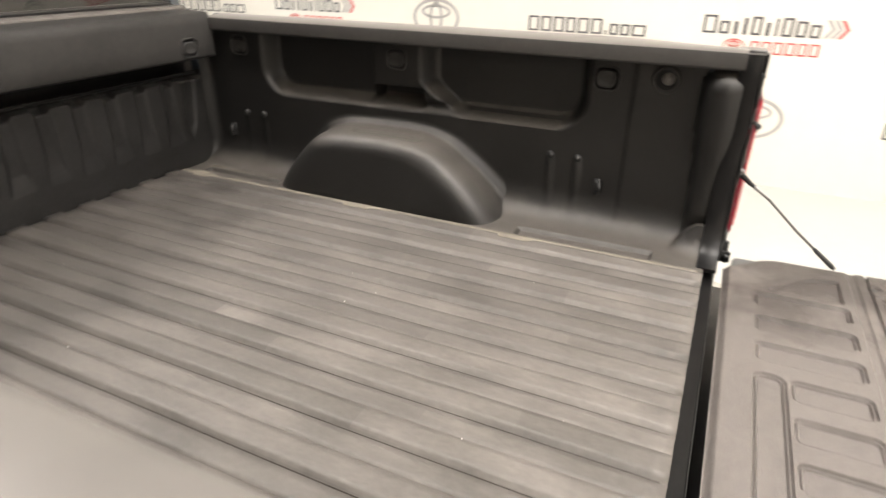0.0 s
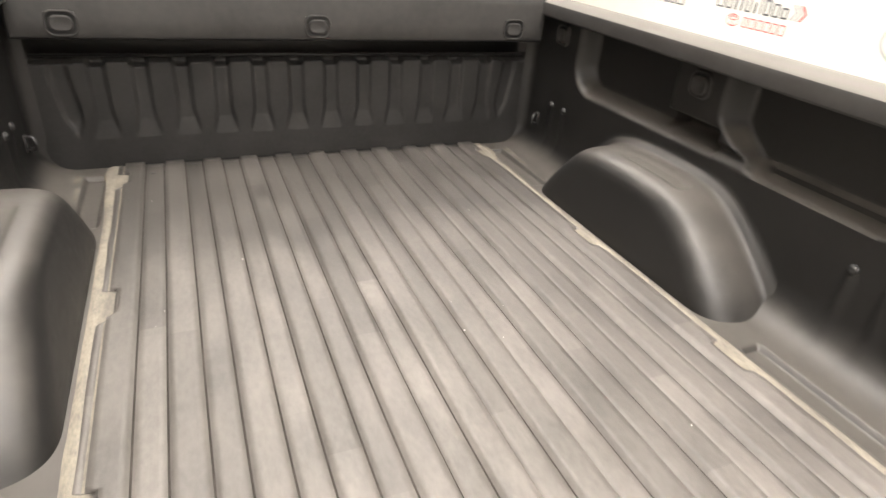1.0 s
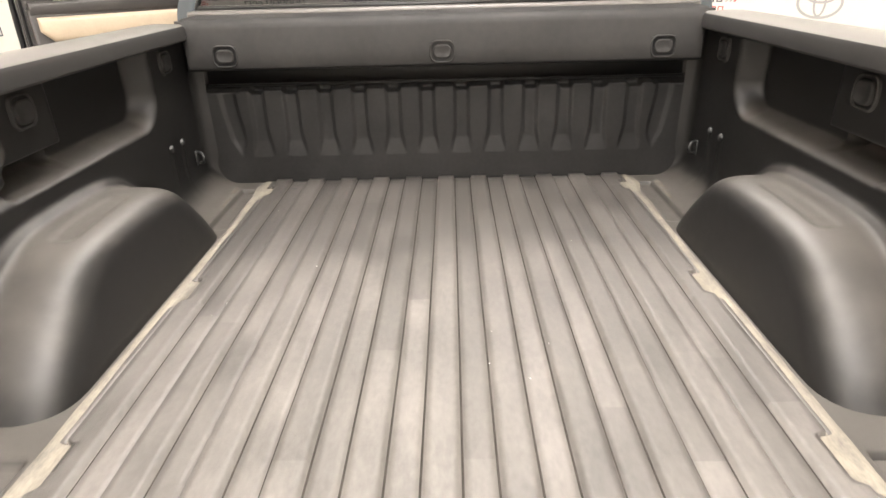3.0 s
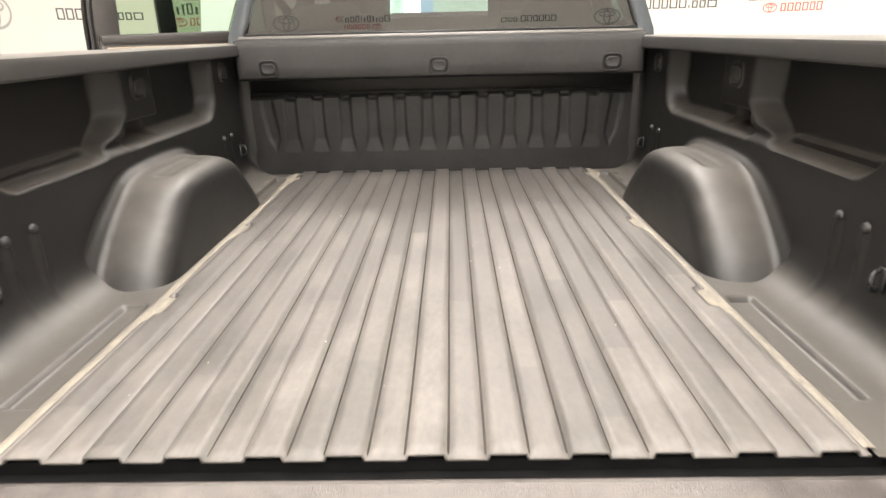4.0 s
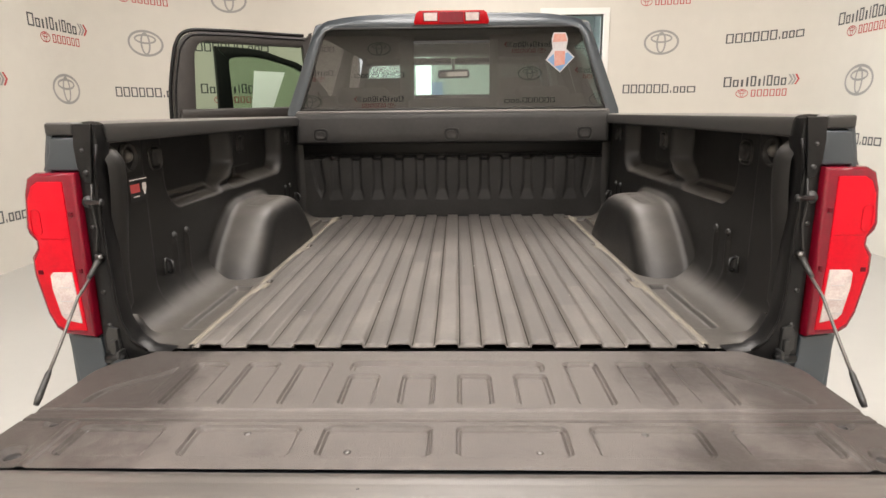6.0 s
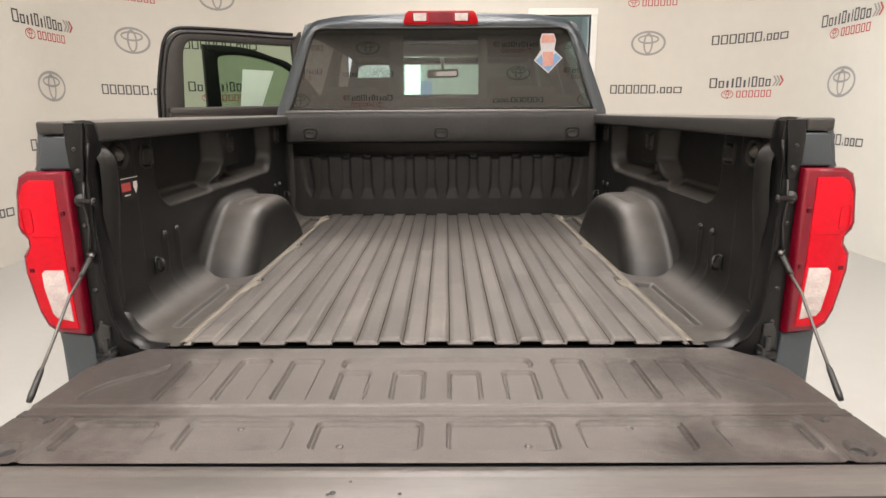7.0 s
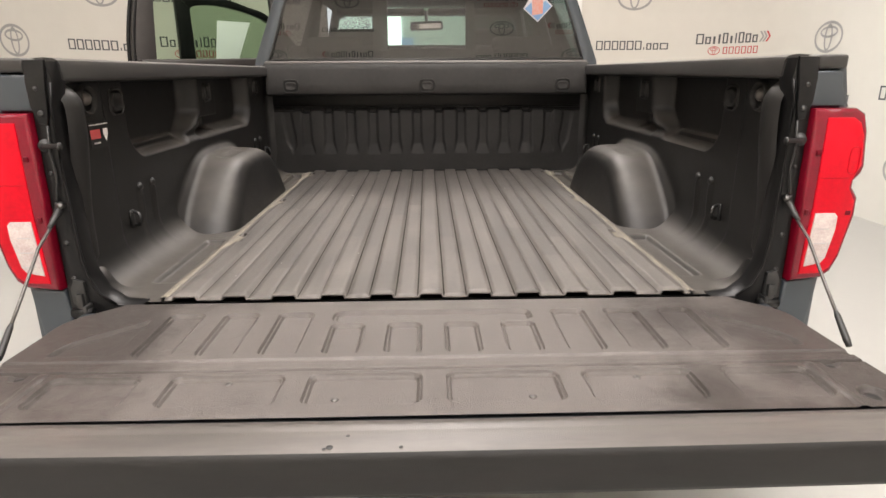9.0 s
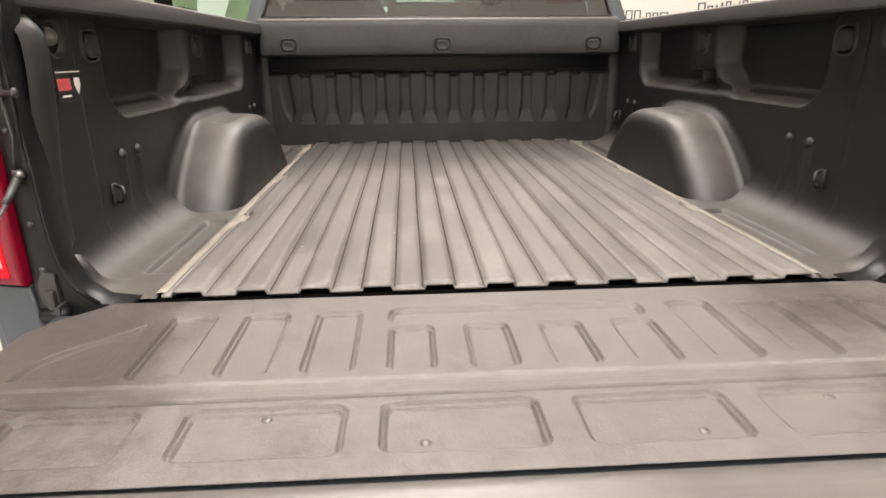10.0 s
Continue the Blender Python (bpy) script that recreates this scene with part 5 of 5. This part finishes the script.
    bmesh.ops.bevel(bm, geom=sharp, offset=0.006, segments=2, affect="EDGES", profile=0.5)
    part("window_frame", bm, M_JAMB if front else M_BROWN, door, "dark window frame", 0.6)
    if not front:
        line = [(u + 0.012 * smoothstep(0.75, 0.90, u), z + 0.013 * smoothstep(1.75, 1.88, z)) for u, z in outer if u > 0.06]
        part("door_seal", rod([at(u, z, -0.012) for u, z in line], 0.011, 8), M_JAMB, door, "black rubber door seal", 0.9)
        line = [(u - 0.014 * smoothstep(0.75, 0.90, u), z - 0.016 * smoothstep(1.75, 1.88, z)) for u, z in outer if u > 0.06]
        part("door_seal", rod([at(u, z, 0.012) for u, z in line], 0.007, 8), M_JAMB, door, "black rubber door seal", 0.9)
    ob = part("door_glass", prism([at(u, z, -0.01) for u, z in inner], across * -0.004), M_GREEN, door, "pale green door glass")
    ob.visible_shadow = False
    if front:
        part("window_paper", prism([at(0.710, 1.380, 0.002), at(0.862, 1.400, 0.002), at(0.816, 1.735, 0.002), at(0.559, 1.733, 0.002)], across * 0.001), M_PAPER, door, "white paper sheet on the door glass")
    return door


open_door("rear_door", (-0.93, 2.93), (-1.645, 2.42), 0.955, False, "open rear door with brown trim and pale green glass")
open_door("front_door", (-0.94, 4.00), (-1.73, 3.30), 1.11, True, "open front door with a dark window frame and paper sheet")

# ---- front end, wheels and bumpers ----
def hood_at(u, v):
    x = -0.93 + 1.86 * u
    y = 4.12 + 1.45 * v
    t = abs(x) / 0.93
    return (x, y, 1.20 - 0.05 * v - 0.12 * t ** 6 - 0.16 * smoothstep(0.88, 1.0, v) + 0.02 * math.sin(math.pi * v))


ob = part("hood", sheet(hood_at, 40, 30), M_PAINT, truck, "dark slate painted hood", 0.9)
thick = ob.modifiers.new("thickness", "SOLIDIFY")
thick.thickness, thick.offset = 0.03, -1.0
for s in (-1, 1):
    def front_at(u, v, s=s):
        y = 4.10 + 1.46 * u
        z = 0.50 + 0.60 * v
        x = 0.96 + 0.03 * math.sin(math.pi * min(1, v * 1.2)) - 0.10 * smoothstep(0.8, 1.0, u) ** 2
        return (s * x, y, z)

    bm = sheet(front_at, 60, 26)
    gone = [f for f in bm.faces if math.hypot(f.calc_center_median().y - 4.62, f.calc_center_median().z - 0.42) < 0.475]
    bmesh.ops.delete(bm, geom=gone, context="FACES")
    ob = part("fender", bm, M_PAINT, truck, "dark slate front fender", 0.9)
    thick = ob.modifiers.new("thickness", "SOLIDIFY")
    thick.thickness, thick.offset = 0.012, 0.0
    part("headlight", box(s * 0.60, s * 0.90, 5.50, 5.60, 0.86, 1.02, 0.02), M_WHITE, truck, "clear headlight", 0.6)
    for y in (0.985, 4.62):
        cx = s * 0.85
        prof = [(0.30, 0.115), (0.36, 0.135), (0.395, 0.128), (0.410, 0.10), (0.412, 0.0), (0.410, -0.10), (0.395, -0.128), (0.36, -0.135), (0.30, -0.115), (0.23, -0.10), (0.23, 0.10), (0.30, 0.115)]

        def tyre_at(u, v, cx=cx, y=y, prof=prof):
            r, w = prof[round(v * 11)]
            a = 2 * math.pi * u
            return (cx + w, y + r * math.cos(a), 0.412 + r * math.sin(a))

        bm = sheet(tyre_at, 40, 11)
        bmesh.ops.remove_doubles(bm, verts=bm.verts, dist=0.0005)
        bmesh.ops.recalc_face_normals(bm, faces=bm.faces)
        wheel = part("wheel", bm, M_TYRE, truck, "black tyre on a bright rim", 0.7)
        bm = rod([(cx - 0.09, y, 0.412), (cx + 0.09, y, 0.412)], 0.225, 32)
        for k in range(6):
            a = 2 * math.pi * k / 6
            rod([(cx + s * 0.092, y + 0.04 * math.cos(a), 0.412 + 0.04 * math.sin(a)), (cx + s * 0.098, y + 0.21 * math.cos(a), 0.412 + 0.21 * math.sin(a))], 0.025, 8, bm)
        part("rim", bm, M_CHROME, wheel, "bright metal rim", 0.6)
part("grille", box(-0.60, 0.60, 5.52, 5.60, 0.72, 1.02, 0.02), M_BLACK, truck, "black grille", 0.6)
bumper = prism([(-0.98, 5.45, 0.46), (-0.90, 5.66, 0.46), (0.90, 5.66, 0.46), (0.98, 5.45, 0.46)], (0, 0, 0.24), 0.03, 3)
part("front_bumper", bumper, M_CHROME, truck, "chrome front bumper", 0.6)
bumper = prism([(-0.955, 0.22, 0.50), (-0.965, 0.02, 0.50), (-0.90, -0.14, 0.50), (0.90, -0.14, 0.50), (0.965, 0.02, 0.50), (0.955, 0.22, 0.50), (0.90, 0.22, 0.50), (0.90, 0.0, 0.50), (-0.90, 0.0, 0.50), (-0.90, 0.22, 0.50)], (0, 0, 0.20), 0.025, 3)
part("rear_bumper", bumper, M_CHROME, truck, "chrome rear bumper", 0.6)
part("step_pad", box(-0.86, 0.86, -0.13, 0.0, 0.701, 0.713, 0.004), M_BLACK, truck, "black step pad on the bumper")
part("chassis", box(-0.50, 0.50, 0.0, 5.4, 0.42, 0.56, 0.02), M_BLACK, truck, "dark chassis below the body")
for y in (0.985, 4.62):
    part("axle", rod([(-0.80, y, 0.412), (0.80, y, 0.412)], 0.05, 12), M_BLACK, truck)


# ---- labels stuck on the truck ----
def flat_piece(name, outline, at, mat, parent):
    bm = bmesh.new()
    bm.faces.new([bm.verts.new(at(a, b)) for a, b in outline])
    return part(name, bm, mat, parent)


lab = part("side_label", box(-0.8035, -0.8015, 0.176, 0.262, 1.188, 1.250), M_BLACK, truck, "black warning label with red and white print on the bed side")
pl = lambda a, b: (-0.8010, 0.2190 + a, 1.219 + b * 0.85)
flat_piece("print", [(-0.040, -0.010), (0.005, -0.010), (0.005, 0.016), (-0.040, 0.016)], pl, M_REDINK, lab)
flat_piece("print", [(-0.042, 0.028), (0.044, 0.028), (0.044, 0.0305), (-0.042, 0.0305)], pl, M_STICKW, lab)
flat_piece("print", [(-0.030, -0.024), (0.000, -0.024), (0.000, -0.020), (-0.030, -0.020)], pl, M_STICKW, lab)
flat_piece("print", [(0.018, 0.016), (0.038, 0.016), (0.039, 0.0), (0.028, -0.022), (0.017, 0.0)], pl, M_STICKW, lab)

sp = lambda off: (lambda a, b: (0.568 + a * 0.88, back_y(1.70 + b * 0.92) + off, 1.70 + b * 0.92))
st = part("window_sticker", prism([sp(0.001)(a, b) for a, b in ((-0.085, -0.035), (0.0, -0.105), (0.085, -0.02), (0.035, 0.025), (0.045, 0.080), (0.030, 0.115), (-0.040, 0.115), (-0.052, 0.080), (-0.045, 0.025))], (0, 0.002, 0)), M_FADED, rear_window, "red, white and blue sticker on the rear glass")
flat_piece("print", [(-0.076, -0.035), (0.0, -0.097), (0.030, -0.066), (0.030, -0.028), (-0.035, -0.028), (-0.038, 0.0)], sp(-0.0005), M_BLUE, rear_window)
flat_piece("print", [(0.030, -0.066), (0.076, -0.022), (0.045, 0.006), (0.030, 0.0)], sp(-0.0005), M_BLUE, rear_window)
flat_piece("print", [(-0.034, -0.070), (0.028, -0.060), (0.028, 0.014), (-0.034, 0.014)], sp(-0.0010), M_ORANGE, rear_window)
flat_piece("print", [(-0.045, 0.062), (0.040, 0.066), (0.028, 0.108), (-0.036, 0.108)], sp(-0.0010), M_ORANGE, rear_window)


part("drain_hole", dome((-0.506, 1.721, FLOOR + rib(-0.506) + 0.0003), (0, 0, 1), 0.008, 0.0006), M_BLACK, truck, "small black drain hole", 0.9)

# dusty patches on the flat beside the ribbed floor
for sign in (-1, 1):
    for n, (x, y, wide, long) in enumerate(((0.706, 1.715, 0.011, 0.030), (0.699, 1.610, 0.006, 0.045))):
        bm = bmesh.new()
        ring = []
        for k in range(28):
            a = 2 * math.pi * k / 28
            r = 1 + 0.55 * noise.noise((math.cos(a) * 1.7 + n * 5, math.sin(a) * 1.7, sign * 3.0)) + 0.25 * noise.noise((math.cos(a) * 5 + n, math.sin(a) * 5, sign))
            ring.append(bm.verts.new((sign * (x + wide * r * math.cos(a)), y + long * r * math.sin(a), FLOOR - 0.0034)))
        bm.faces.new(ring)
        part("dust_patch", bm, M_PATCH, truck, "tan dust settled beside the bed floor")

# ---- grit on the bed floor ----
random.seed(7)
bm = bmesh.new()
bm.verts.ensure_lookup_table()
for k in range(16):
    x, y = random.uniform(-0.56, 0.56), random.uniform(0.06, 1.76)
    r = random.uniform(0.0007, 0.0014)
    z = FLOOR + rib(x) + r * 0.6
    bmesh.ops.create_icosphere(bm, subdivisions=1, radius=r, matrix=Matrix.LocRotScale((x, y, z), Euler((k, k * 2, 0)), (1.4, 0.9, 0.7)))
tagged(part("grit", bm, M_STICKW), "pale specks of grit scattered on the bed floor", "grit", kind="stuff")
